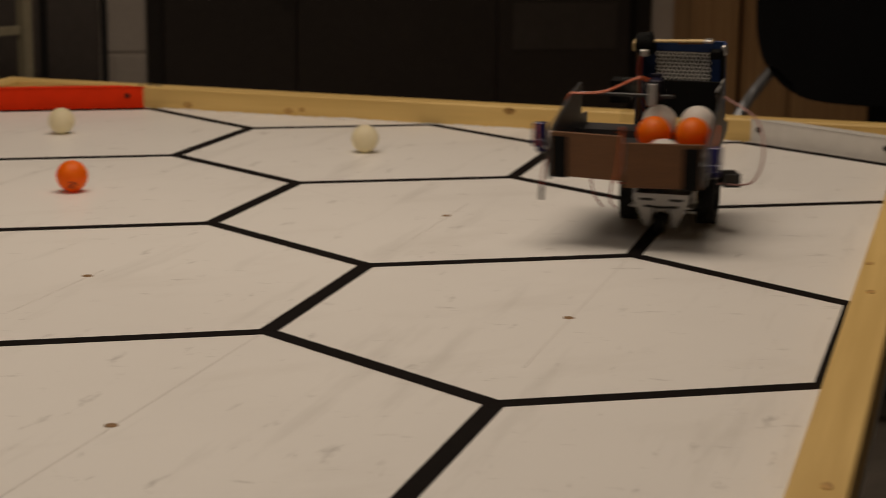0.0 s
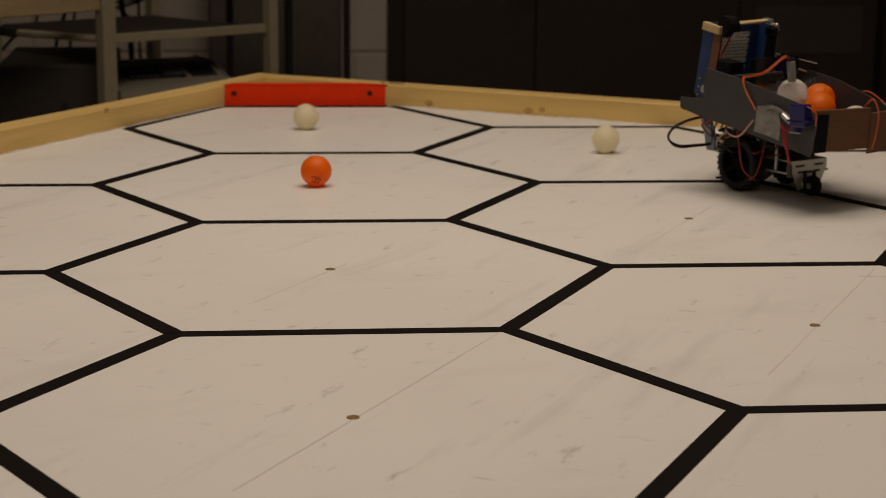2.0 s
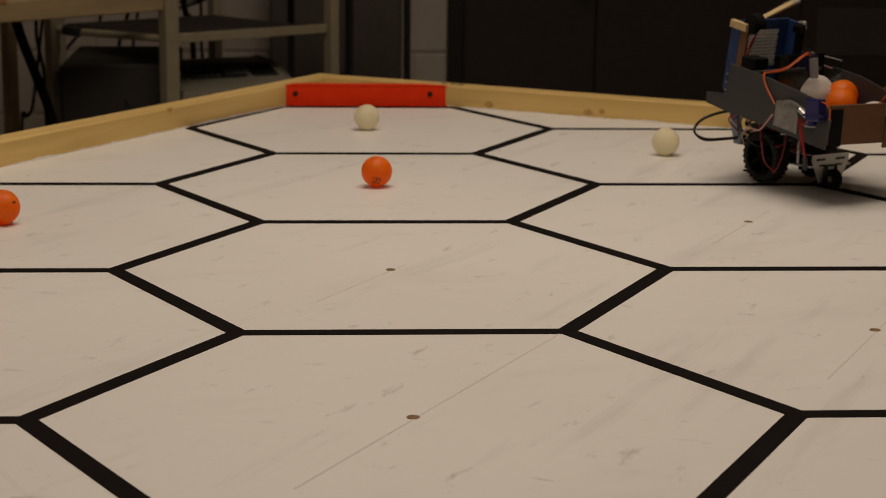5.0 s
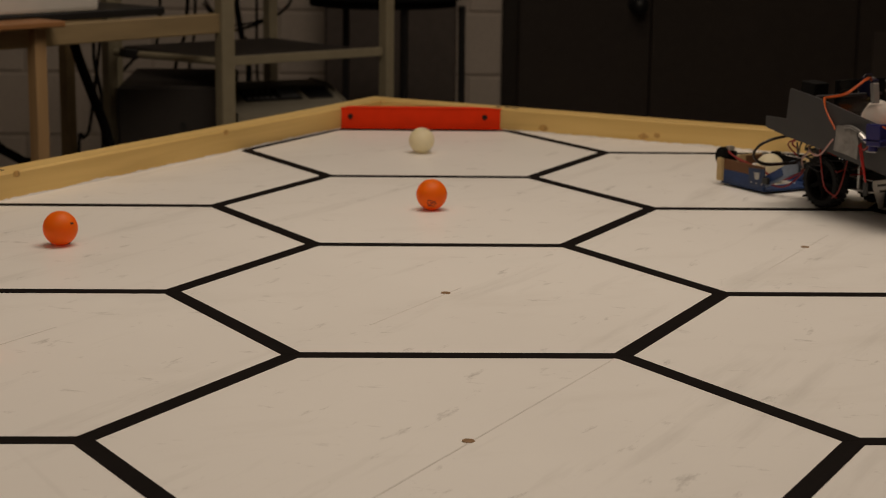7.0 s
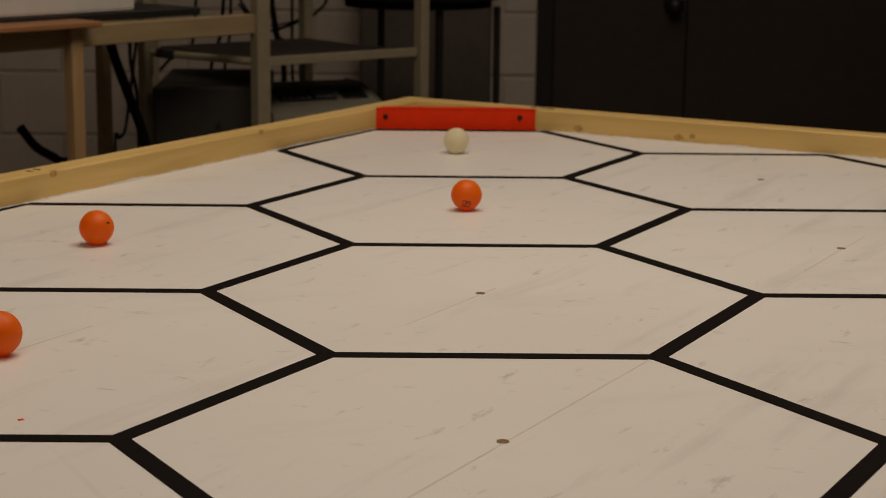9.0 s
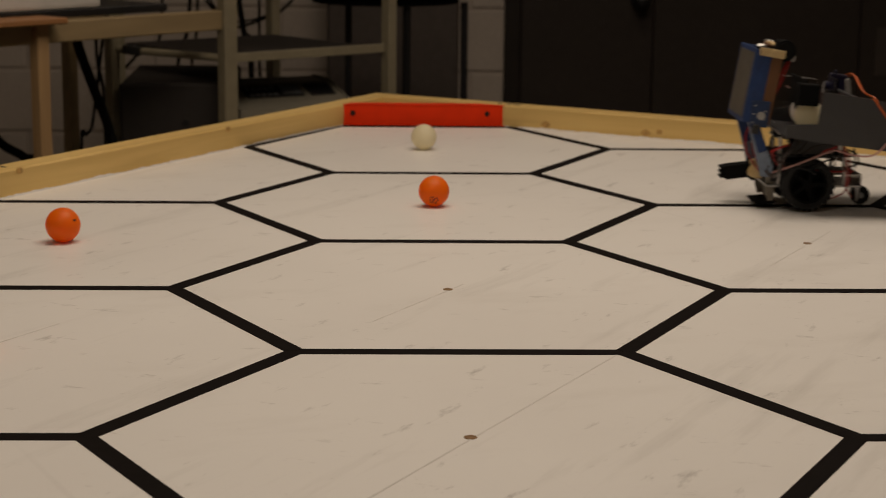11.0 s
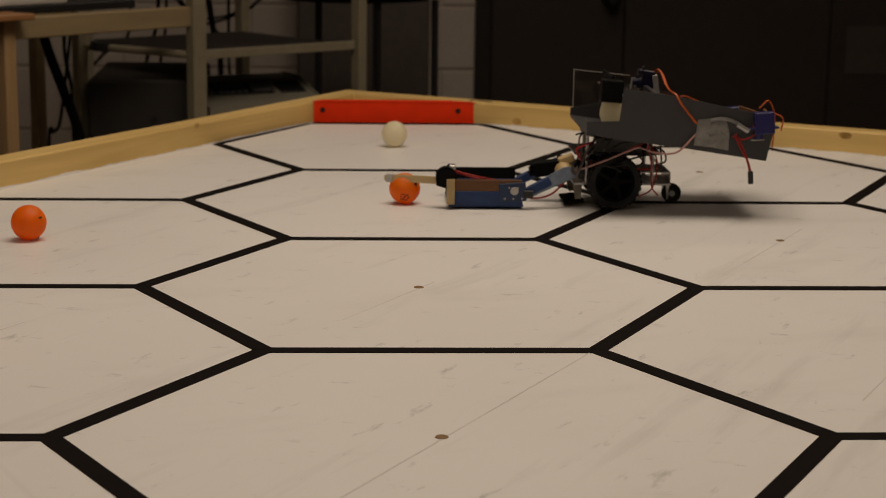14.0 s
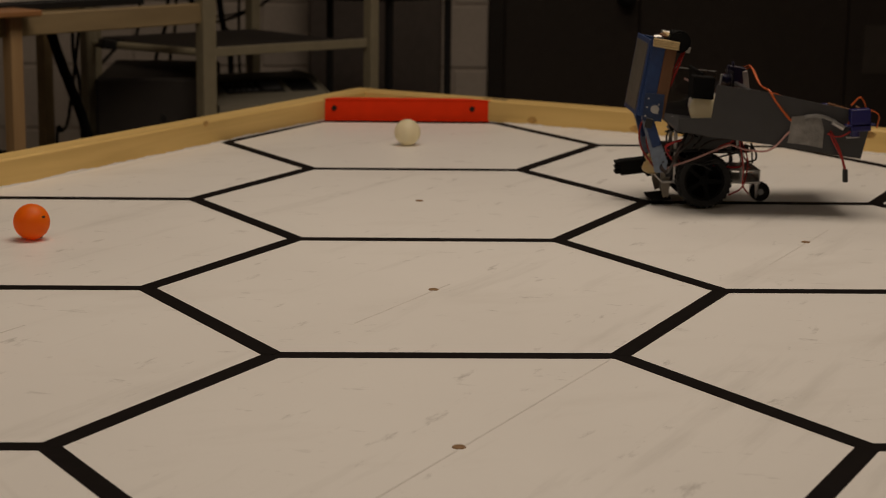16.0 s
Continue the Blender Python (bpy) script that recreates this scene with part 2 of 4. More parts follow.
M_KNOT = material("dark_knot", (0.46, 0.27, 0.080), 0.6, vary=0.5, grain=400, bump=0.2, coarse=150)
M_CLEAR = glass_material()
M_RIM = material("matt_black_rim", (0.005, 0.005, 0.005), 0.75, vary=0.3, spec=0.1)
M_APRON = material("dull_yellow_pine", (0.33, 0.245, 0.13), 0.6, vary=0.2, grain=40, bump=0.1, stretch=(0.2, 1, 1))
M_BOARD = material("orange_brown_board", (0.34, 0.16, 0.06), 0.55, vary=0.2, grain=40, bump=0.1, stretch=(0.2, 1, 1))
M_STRAP = material("blue_grey_strap", (0.16, 0.20, 0.27), 0.5, vary=0.35, grain=140, bump=0.4, coarse=60)
M_MOUNT = material("dull_grey_plastic", (0.30, 0.29, 0.28), 0.45, vary=0.1)
M_DUSK = material("plain_dark_brown", (0.075, 0.060, 0.052), 0.6, vary=0.2, grain=40, coarse=3)


# ---- mesh helpers ----
def part(name, bm, mat, parent=None, label="", m=None, smooth=False):
    """Links a bmesh as one mesh object, under a thing or a part."""
    me = bpy.data.meshes.new(name)
    bmesh.ops.recalc_face_normals(bm, faces=bm.faces)
    if smooth:
        for f in bm.faces:
            f.smooth = True
    bm.to_mesh(me)
    bm.free()
    me.materials.append(mat)
    ob = new(name, me)
    if parent is not None:
        ob.parent = parent
    if m is not None:
        ob.matrix_basis = m
    if label:
        ob["label"] = label
    return ob


def share(name, me, parent, m):
    ob = new(name, me)
    ob.parent = parent
    ob.matrix_basis = m
    return ob


def empty(name, m=None):
    ob = new(name)
    ob.empty_display_size = 0.05
    if m is not None:
        ob.matrix_basis = m
    return ob


def box(sx, sy, sz, m=None, bevel=0.0, bm=None, segments=1):
    """A box of these sizes round the pose's place."""
    one = bmesh.new()
    bmesh.ops.create_cube(one, size=1.0, matrix=Matrix.Diagonal((sx, sy, sz, 1)))
    if bevel:
        bmesh.ops.bevel(one, geom=one.edges[:], offset=bevel, segments=segments, affect="EDGES", profile=0.6)
    if m is not None:
        bmesh.ops.transform(one, matrix=m, verts=one.verts)
    return merge(bm, one)


def merge(bm, one):
    if bm is None:
        return one
    me = bpy.data.meshes.new("tmp")
    one.to_mesh(me)
    one.free()
    bm.from_mesh(me)
    bpy.data.meshes.remove(me)
    return bm


def rod(r, length, m=None, n=16, r2=None, bm=None, bevel=0.0):
    """A round rod along z round the pose's place."""
    one = bmesh.new()
    bmesh.ops.create_cone(one, cap_ends=True, segments=n, radius1=r, radius2=r if r2 is None else r2, depth=length)
    if bevel:
        rim = [e for e in one.edges if abs(e.verts[0].co.z - e.verts[1].co.z) < 1e-7]
        bmesh.ops.bevel(one, geom=rim, offset=bevel, segments=2, affect="EDGES")
    if m is not None:
        bmesh.ops.transform(one, matrix=m, verts=one.verts)
    return merge(bm, one)


def plate(points, thick, axis="y", bm=None, m=None):
    """A flat plate: an outline in a plane, given thickness to both sides. axis: its normal."""
    one = bmesh.new()
    put = {"y": lambda a, b, h: (a, h, b), "x": lambda a, b, h: (h, a, b), "z": lambda a, b, h: (a, b, h)}[axis]
    lo = [one.verts.new(put(a, b, -thick / 2)) for a, b in points]
    hi = [one.verts.new(put(a, b, thick / 2)) for a, b in points]
    one.faces.new(lo)
    one.faces.new(hi[::-1])
    k = len(points)
    for i in range(k):
        one.faces.new((lo[i], lo[(i + 1) % k], hi[(i + 1) % k], hi[i]))
    if m is not None:
        bmesh.ops.transform(one, matrix=m, verts=one.verts)
    return merge(bm, one)


def tube(points, r, n=6, steps=6, bm=None):
    """A bent wire or pipe through points."""
    P = [Vector(p) for p in points]
    P = [P[0] * 2 - P[1]] + P + [P[-1] * 2 - P[-2]]
    line = []
    for i in range(1, len(P) - 2):
        a, b, c, d = P[i - 1:i + 3]
        for k in range(steps):
            t = k / steps
            line.append(0.5 * (2 * b + (c - a) * t + (2 * a - 5 * b + 4 * c - d) * t * t + (3 * b - a - 3 * c + d) * t ** 3))
    line.append(P[-2])
    one = bmesh.new()
    rings = []
    for i, p in enumerate(line):
        way = (line[min(i + 1, len(line) - 1)] - line[max(i - 1, 0)]).normalized()
        side = way.cross(Vector((0.3, 0.2, 0.93))).normalized()
        up = side.cross(way)
        rings.append([one.verts.new(p + r * (math.cos(k * math.tau / n) * side + math.sin(k * math.tau / n) * up)) for k in range(n)])
    for a, b in zip(rings, rings[1:]):
        for k in range(n):
            one.faces.new((a[k], a[(k + 1) % n], b[(k + 1) % n], b[k]))
    one.faces.new(rings[0])
    one.faces.new(rings[-1][::-1])
    return merge(bm, one)


def ring(r, thick, width, m=None, n=32, bm=None):
    """A tyre-like ring round y."""
    one = bmesh.new()
    prof = [(r - thick, -width / 2), (r - thick * 0.25, -width / 2), (r, -width * 0.3), (r, width * 0.3), (r - thick * 0.25, width / 2), (r - thick, width / 2)]
    rows = [[one.verts.new((a * math.cos(k * math.tau / n), b, a * math.sin(k * math.tau / n))) for a, b in prof] for k in range(n)]
    for k in range(n):
        a, b = rows[k], rows[(k + 1) % n]
        for i in range(len(prof)):
            j = (i + 1) % len(prof)
            one.faces.new((a[i], a[j], b[j], b[i]))
    if m is not None:
        bmesh.ops.transform(one, matrix=m, verts=one.verts)
    return merge(bm, one)


# ---- the playing table ----
S = 0.5 / math.sqrt(3)          # side of a hexagon: half a metre across flats
TAPE = 0.0172
LONGER = 0.003                  # the cross strips were laid this much too long at each end, in one row too short
ROW = S * math.sqrt(3) / 2
U = Vector((0.5, math.sqrt(3) / 2, 0))      # along the side rails
V = Vector((math.sqrt(3) / 2, -0.5, 0))     # along the back rail
LEFT, RIGHT, BACK, NEAR = -0.752, 0.752, 1.160, -1.240
RAIL_W, RAIL_H = 0.039, 0.037
FLOOR_Z = -0.80


def on_table(v, u, z=0.0):
    return V * v + U * u + Vector((0, 0, z))


def table_pose(v, u, z=0.0, turn=0.0):
    """A pose whose x runs along the side rails."""
    return Matrix.Translation(on_table(v, u, z)) @ Matrix.Rotation(radians(60 + turn), 4, "Z")


def lattice(i, j):
    """Corner or centre of the hexagon grid, in half sides and half rows."""
    return Vector((i * S / 2 + (LONGER if j != -2 else -0.005) * (0, 1, -1)[i % 3], j * ROW, 0))


def inside(p, margin=0.0):
    v, u = p.dot(V), p.dot(U)
    return LEFT + margin < v < RIGHT - margin and NEAR + margin < u < BACK - margin


def playing_table():
    top = empty("playing_table")
    tagged(top, "white-painted playing board with black tape hexagons on trestles", "game table")
    w, l = RIGHT - LEFT + 2 * RAIL_W, BACK - NEAR + 2 * RAIL_W
    mid = on_table((LEFT + RIGHT) / 2, (BACK + NEAR) / 2)
    part("board", box(l, w, 0.018, Matrix.Translation(mid + Vector((0, 0, -0.009))) @ Matrix.Rotation(radians(60), 4, "Z"), 0.001), M_FLOOR, top)
    for v in (LEFT + 0.1, RIGHT - 0.1):
        for u in (BACK - 0.15, NEAR + 0.15):
            part("leg", box(0.06, 0.06, -FLOOR_Z - 0.018, table_pose(v, u, (FLOOR_Z - 0.018) / 2), 0.003), M_PINE_Z, top)
    # tape strips along every edge of the grid that lies on the board
    half = TAPE / 2
    notch = half / math.sqrt(3)
    edges = set()
    for a in range(-6, 7):
        for b in range(-8, 9):
            ci, cj = 3 * a, 2 * b + (a % 2)
            ring6 = [(ci + 1, cj + 1), (ci - 1, cj + 1), (ci - 2, cj), (ci - 1, cj - 1), (ci + 1, cj - 1), (ci + 2, cj)]
            for k in range(6):
                edges.add(tuple(sorted((ring6[k], ring6[(k + 1) % 6]))))
    lift = {0: 0.0006, 60: 0.0007, 120: 0.0008}
    for p, q in sorted(edges):
        A, B = lattice(*p), lattice(*q)
        d = B - A
        # trim strips that would run under the rails
        ts = [k / 200 for k in range(201) if inside(A + d * (k / 200), 0.002 if abs(d.normalized().dot(U)) < 0.95 else -0.02)]
        if len(ts) < 12:
            continue
        along_rail = abs(d.normalized().dot(U)) > 0.95 and not (LEFT + 0.02 < A.dot(V) < RIGHT - 0.02)
        a, b = A + d * ts[0], A + d * ts[-1]
        way = d.normalized()
        side = Vector((-way.y, way.x, 0))
        ln = (b - a).length
        n0, n1 = (notch if ts[0] == 0 else 0), (notch if ts[-1] == 1 else 0)
        lo = hi = half
        if along_rail:
            # a strip laid against a rail keeps only what lies on the board
            room_v = (A.dot(V) - LEFT) if A.dot(V) < 0 else (RIGHT - A.dot(V))
            out = side if (side.dot(V) < 0) == (A.dot(V) < 0) else -side
            if out == side:
                hi = min(half, max(0.002, room_v))
            else:
                lo = min(half, max(0.002, room_v))
        outline = [(0, 0), (n0, -lo), (ln - n1, -lo), (ln, 0), (ln - n1, hi), (n0, hi)] if (n0 and n1) else \
                  ([(0, 0), (n0, -lo), (ln, -lo), (ln, hi), (n0, hi)] if n0 else ([(0, -lo), (ln - n1, -lo), (ln, 0), (ln - n1, hi), (0, hi)] if n1 else [(0, -lo), (ln, -lo), (ln, hi), (0, hi)]))
        ang = round(math.degrees(math.atan2(way.y, way.x))) % 180
        z = lift.get(ang, 0.0009)
        m = Matrix.Translation(a + Vector((0, 0, z / 2))) @ Matrix.Rotation(math.atan2(way.y, way.x), 4, "Z")
        part("tape_strip", plate(outline, z, "z"), M_TAPE, top, m=m)
    # bare wooden spots at the middle of the hexagons
    spot = None
    for a in range(-4, 5):
        for b in range(-6, 7):
            p = lattice(3 * a, 2 * b + (a % 2))
            if not inside(p, 0.06):
                continue
            m = Matrix.Translation(p + Vector((-0.0025, 0, 0.0003)))
            if spot is None:
                bm = rod(0.0050, 0.0006, None, 14)
                for v in bm.verts:
                    v.co.x *= 1.0 + 0.08 * math.sin(5 * v.co.y * 1000)
                spot = part("wood_spot", bm, M_PLUG, top, m=m).data
            else:
                share("wood_spot", spot, top, m)
    # pencil setting-out lines through the middles
    for a, b, c, d in ((0, -2, 0.62, 1.0), (3, -1, 0.62, 0.9), (3, 1, 0.5, 0.3), (0, 0, 0.55, 0.1), (-3, -1, 0.6, 0.4)):
        p = lattice(a, b)
        s0, s1 = p - U * c * S, p + U * d * S
        mid = (s0 + s1) / 2
        part("pencil_line", box((s1 - s0).length, 0.0015, 0.0003, Matrix.Translation(mid + Vector((0, 0, 0.00016))) @ Matrix.Rotation(radians(60), 4, "Z")), M_PENCIL, top)
    part("red_speck", box(0.0045, 0.0035, 0.0004, pose(-0.3771, -0.4523, 0.0002, 0, 0, 30), 0.0), M_RED, top, "small red paint speck")
    return top


playing_table()


def rail(name, v0, u0, v1, u1, label):
    """A sawn pine rail between two points of the table's edge."""
    a, b = on_table(v0, u0), on_table(v1, u1)
    d = b - a
    n = 30
    bm = bmesh.new()
    rows = []
    sec = [(-0.5, 0.0), (-0.5, 0.93), (-0.44, 1.0), (0.44, 1.0), (0.5, 0.93), (0.5, 0.0)]
    for k in range(n + 1):
        x = d.length * k / n
        wob = 0.0006 * noise.noise((x * 3.0, v0 * 7, u0 * 5))
        rows.append([bm.verts.new((x, y * RAIL_W + wob, z * RAIL_H + wob * (z > 0.5))) for y, z in sec])
    for p, q in zip(rows, rows[1:]):
        for i in range(len(sec)):
            j = (i + 1) % len(sec)
            bm.faces.new((p[i], p[j], q[j], q[i]))
    bm.faces.new(rows[0])
    bm.faces.new(rows[-1][::-1])
    m = Matrix.Translation(a) @ Matrix.Rotation(math.atan2(d.y, d.x), 4, "Z")
    ob = part(name, bm, M_PINE, None, m=m)
    tagged(ob, label, "wooden rail", "rails round the board")
    return ob


H = RAIL_W / 2


def paint_edge(owner, x0, x1, side, seed, tall):
    """White board paint smeared raggedly up a rail's foot."""
    rnd = random.Random(seed)
    bm = bmesh.new()
    x, low, high = x0, [], []
    while x < x1:
        z = 0.0010 + tall * max(0.0, noise.noise((x * 14, seed, 0.0)) + 0.15) + 0.0018 * rnd.random()
        low.append(bm.verts.new((x, side * (H + 0.0008), 0.0002)))
        high.append(bm.verts.new((x, side * (H + 0.0003), z)))
        x += 0.004 + 0.006 * rnd.random()
    for a, b, c, d in zip(low, low[1:], high[1:], high):
        bm.faces.new((a, b, c, d))
    part("paint_smear", bm, M_FLOOR, owner, "ragged smear of white paint")


side_l = rail("wooden_rail", LEFT - H, NEAR, LEFT - H, BACK + RAIL_W, "pale sawn pine rail with knots along the board's edge")
side_r = rail("wooden_rail", RIGHT + H, NEAR, RIGHT + H, BACK + RAIL_W, "pale sawn pine rail with dents along the board's edge")
back_r = rail("wooden_rail", LEFT, BACK + H, RIGHT, BACK + H, "pale knotty pine rail with a printed stamp on top")
rail("wooden_rail", LEFT, NEAR + H, RIGHT, NEAR + H, "pale sawn pine rail closing the board's near end")


def stamp(owner, x, n, gap, size):
    """Printed marks that cannot be read, as plain bars on a rail's top."""
    for k in range(n):
        part("stamp_mark", box(size * (0.6 + 0.4 * ((k * 7) % 3) / 2), 0.011, 0.0006, pose(x + k * gap, 0.002 * (k % 2), RAIL_H + 0.0004)), M_INK, owner)


def knots(owner, places):
    """Knots on a rail's inner face or top: x along it, then height, or None for the top with its offset."""
    for x, y, z, rx, r in places:
        bm = rod(r * 1.35, 0.0008, pose(x, y, z, rx), 14)
        for v in bm.verts:
            v.co.x = x + (v.co.x - x) * (1.5 + 0.3 * math.sin(900 * v.co.z))
        part("knot", bm, M_KNOT, owner)


knots(back_r, ((0.321, -0.0196, 0.0097, 90, 0.0042), (0.504, -0.0196, 0.0089, 90, 0.0042), (0.528, -0.0196, 0.0124, 90, 0.0030), (0.886, -0.0196, 0.0288, 90, 0.0042), (0.883, -0.0196, 0.0289, 90, 0.0042)))
knots(side_l, ((1.918, -0.0196, 0.0330, 90, 0.0032), (1.439, -0.0196, 0.0330, 90, 0.0032)))
knots(side_r, ((1.408, 0.0122, 0.0371, 0, 0.0030), (1.286, 0.0034, 0.0371, 0, 0.0030), (0.740, -0.0050, 0.0371, 0, 0.0030)))
paint_edge(side_l, 0.2, 2.36, -1, 3, 0.0040)
paint_edge(back_r, 0.02, 1.48, -1, 8, 0.0020)
stamp(side_l, 0.175 - NEAR, 2, 0.016, 0.006)
stamp(back_r, 0.225, 3, 0.016, 0.013)


def corner_bars():
    for name, p, q, mat, label, cuts in (
            ("corner_bar", (-1, 5), (1, 5), M_RED, "red-orange painted wooden bar across the board's corner", (0, 0)),
            ("corner_bar", (7, 3), (8, 2), M_WHITEBAR, "white-painted wooden bar across the board's corner", (0, 0))):
        A, B = lattice(*p), lattice(*q)
        d = (B - A).normalized()
        out = Vector((-d.y, d.x, 0))
        if out.dot(A) < 0:
            out = -out

        def reach(o, way):
            t = 0.0
            while inside(o + way * t, 0.001) and t < 0.3:
                t += 0.001
            return t

        o = (A + B) / 2 + out * 0.010
        f0, f1 = reach(o, -d), reach(o, d)
        o2 = o + out * 0.024
        g0, g1 = reach(o2, -d), reach(o2, d)
        z0, z1 = 0.001, 0.037
        m = Matrix.Translation(o) @ Matrix(((d.x, out.x, 0, 0), (d.y, out.y, 0, 0), (0, 0, 1, 0), (0, 0, 0, 1)))
        bm = plate([(-f0, 0), (f1, 0), (g1, 0.024), (-g0, 0.024)], z1 - z0, "z", m=pose(0, 0, (z0 + z1) / 2))
        bmesh.ops.bevel(bm, geom=bm.edges[:], offset=0.0010, segments=2, affect="EDGES")
        ob = part(name, bm, mat, None, m=m)
        tagged(ob, label, "painted bar", "bars across the corners")
        for x in (-f0 + 0.016, f1 - 0.028):
            part("screw", rod(0.0045, 0.002, pose(x, -0.0004, 0.022, 90), 12), M_SCREW, ob, "dark countersunk screw")


corner_bars()


# ---- balls ----
def ball(mat, label, place, marks=False):
    bm = bmesh.new()
    bmesh.ops.create_uvsphere(bm, u_segments=36, v_segments=20, radius=0.02)
    ob = part("ball", bm, mat, None, m=Matrix.Translation(place), smooth=True)
    tagged(ob, label, "table-tennis ball", "table-tennis balls")
    if marks:
        # a printed mark that cannot be read, as bars
        for k, (az, el, sx) in enumerate(((-8, -14, 0.006), (6, -18, 0.005), (-4, -30, 0.007), (10, -33, 0.004), (-16, -27, 0.004), (14, -24, 0.005), (2, -40, 0.006), (-12, -38, 0.005), (-2, -22, 0.004))):
            way = Vector((math.sin(radians(az)) * math.cos(radians(el)), -math.cos(radians(az)) * math.cos(radians(el)), math.sin(radians(el))))
            m = Matrix.Translation(way * 0.02) @ way.to_track_quat("Z", "Y").to_matrix().to_4x4() @ pose(0, 0, 0, 0, 0, 25 * k)
            part("printed_mark", box(sx, 0.0013, 0.0004, m), M_FADED, ob)
    return ob


START_O, START_W = (-0.0045, 0.480, 0.0206), (0.422, 0.739, 0.0206)


ball_far = ball(M_BALL_W, "ivory table-tennis ball resting on the board", (-0.007, 0.982, 0.0206))
ball_left = ball(M_BALL_O, "orange table-tennis ball resting on the board", (-0.4395, 0.236, 0.0206))
ball_near = ball(M_BALL_O, "orange table-tennis ball at the edge of view", (-0.437, -0.261, 0.0206))
ball_orange = ball(M_BALL_O, "orange table-tennis ball with a printed mark, picked up", START_O, True)
ball_white = ball(M_BALL_W, "ivory table-tennis ball, picked up by the robot", START_W)
way_ = Vector((math.sin(radians(55)) * math.cos(radians(22)), -math.cos(radians(55)) * math.cos(radians(22)), math.sin(radians(22))))
part("printed_mark", box(0.004, 0.0022, 0.0005, Matrix.Translation(way_ * 0.02) @ way_.to_track_quat("Z", "Y").to_matrix().to_4x4()), M_INK, ball_left)


# ---- the robot: x forward, y to its left, z up; its place is on the board between the wheels ----
robot = empty("robot")
tagged(robot, "small home-made wheeled robot with a raised scoop and a ball hopper", "robot")
WHEEL_R = 0.034
TRACK = 0.045
ARM_AT = Vector((0.054, 0.0, 0.047))
GATE_AT = Vector((0.150, 0.044, 0.0))
GATE_SHAFT = Vector((0.012, -0.004, -0.013))


def servo(name, parent, m, label="", mat=None):
    """A small hobby servo: body, ears, top boss and horn."""
    mat = mat or M_SERVO
    ob = part(name, box(0.0225, 0.012, 0.022, None, 0.0008), mat, parent, label, m)
    part("ear", box(0.032, 0.012, 0.0022, pose(0, 0, 0.005), 0.0004), mat, ob)
    part("boss", rod(0.0055, 0.005, pose(0.0055, 0, 0.0134), 16), mat, ob)
    part("horn", box(0.015, 0.0045, 0.0016, pose(0.008, 0, 0.0168), 0.0006), M_MOUNT, ob, "white servo horn")
    return ob


def make_wheel(y):
    s = 1 if y > 0 else -1
    rim = ring(0.0265, 0.004, 0.018)
    for k in range(5):
        box(0.023, 0.008, 0.0055, pose(0, 0, 0, 0, 72 * k, 0) @ pose(0.0125, s * 0.004, 0), 0.0008, rim)
    rod(0.0065, 0.018, pose(0, 0, 0, 90), 16, bm=rim)
    rod(0.0235, 0.002, pose(0, -s * 0.006, 0, 90), 28, bm=rim)
    wheel = part("wheel", rim, M_RIM, robot, m=pose(0, y, WHEEL_R + 0.001))
    tyre = ring(WHEEL_R, 0.0085, 0.022)
    for k in range(28):
        a = k * 360 / 28
        for w in (-0.0055, 0.0055):
            box(0.0035, 0.010, 0.0022, pose(0, 0, 0, 0, a + (6 if w > 0 else 0), 0) @ pose(0, w, WHEEL_R - 0.0004, 0, 0, 18 if w > 0 else -18), 0, tyre)
    part("tyre", tyre, M_TYRE, wheel, "black knobbly rubber tyre")
    part("hub_screw", rod(0.002, 0.002, pose(0, s * 0.0098, 0, 90), 10), M_RIM, wheel)
    return wheel


wheel_l, wheel_r = make_wheel(TRACK), make_wheel(-TRACK)


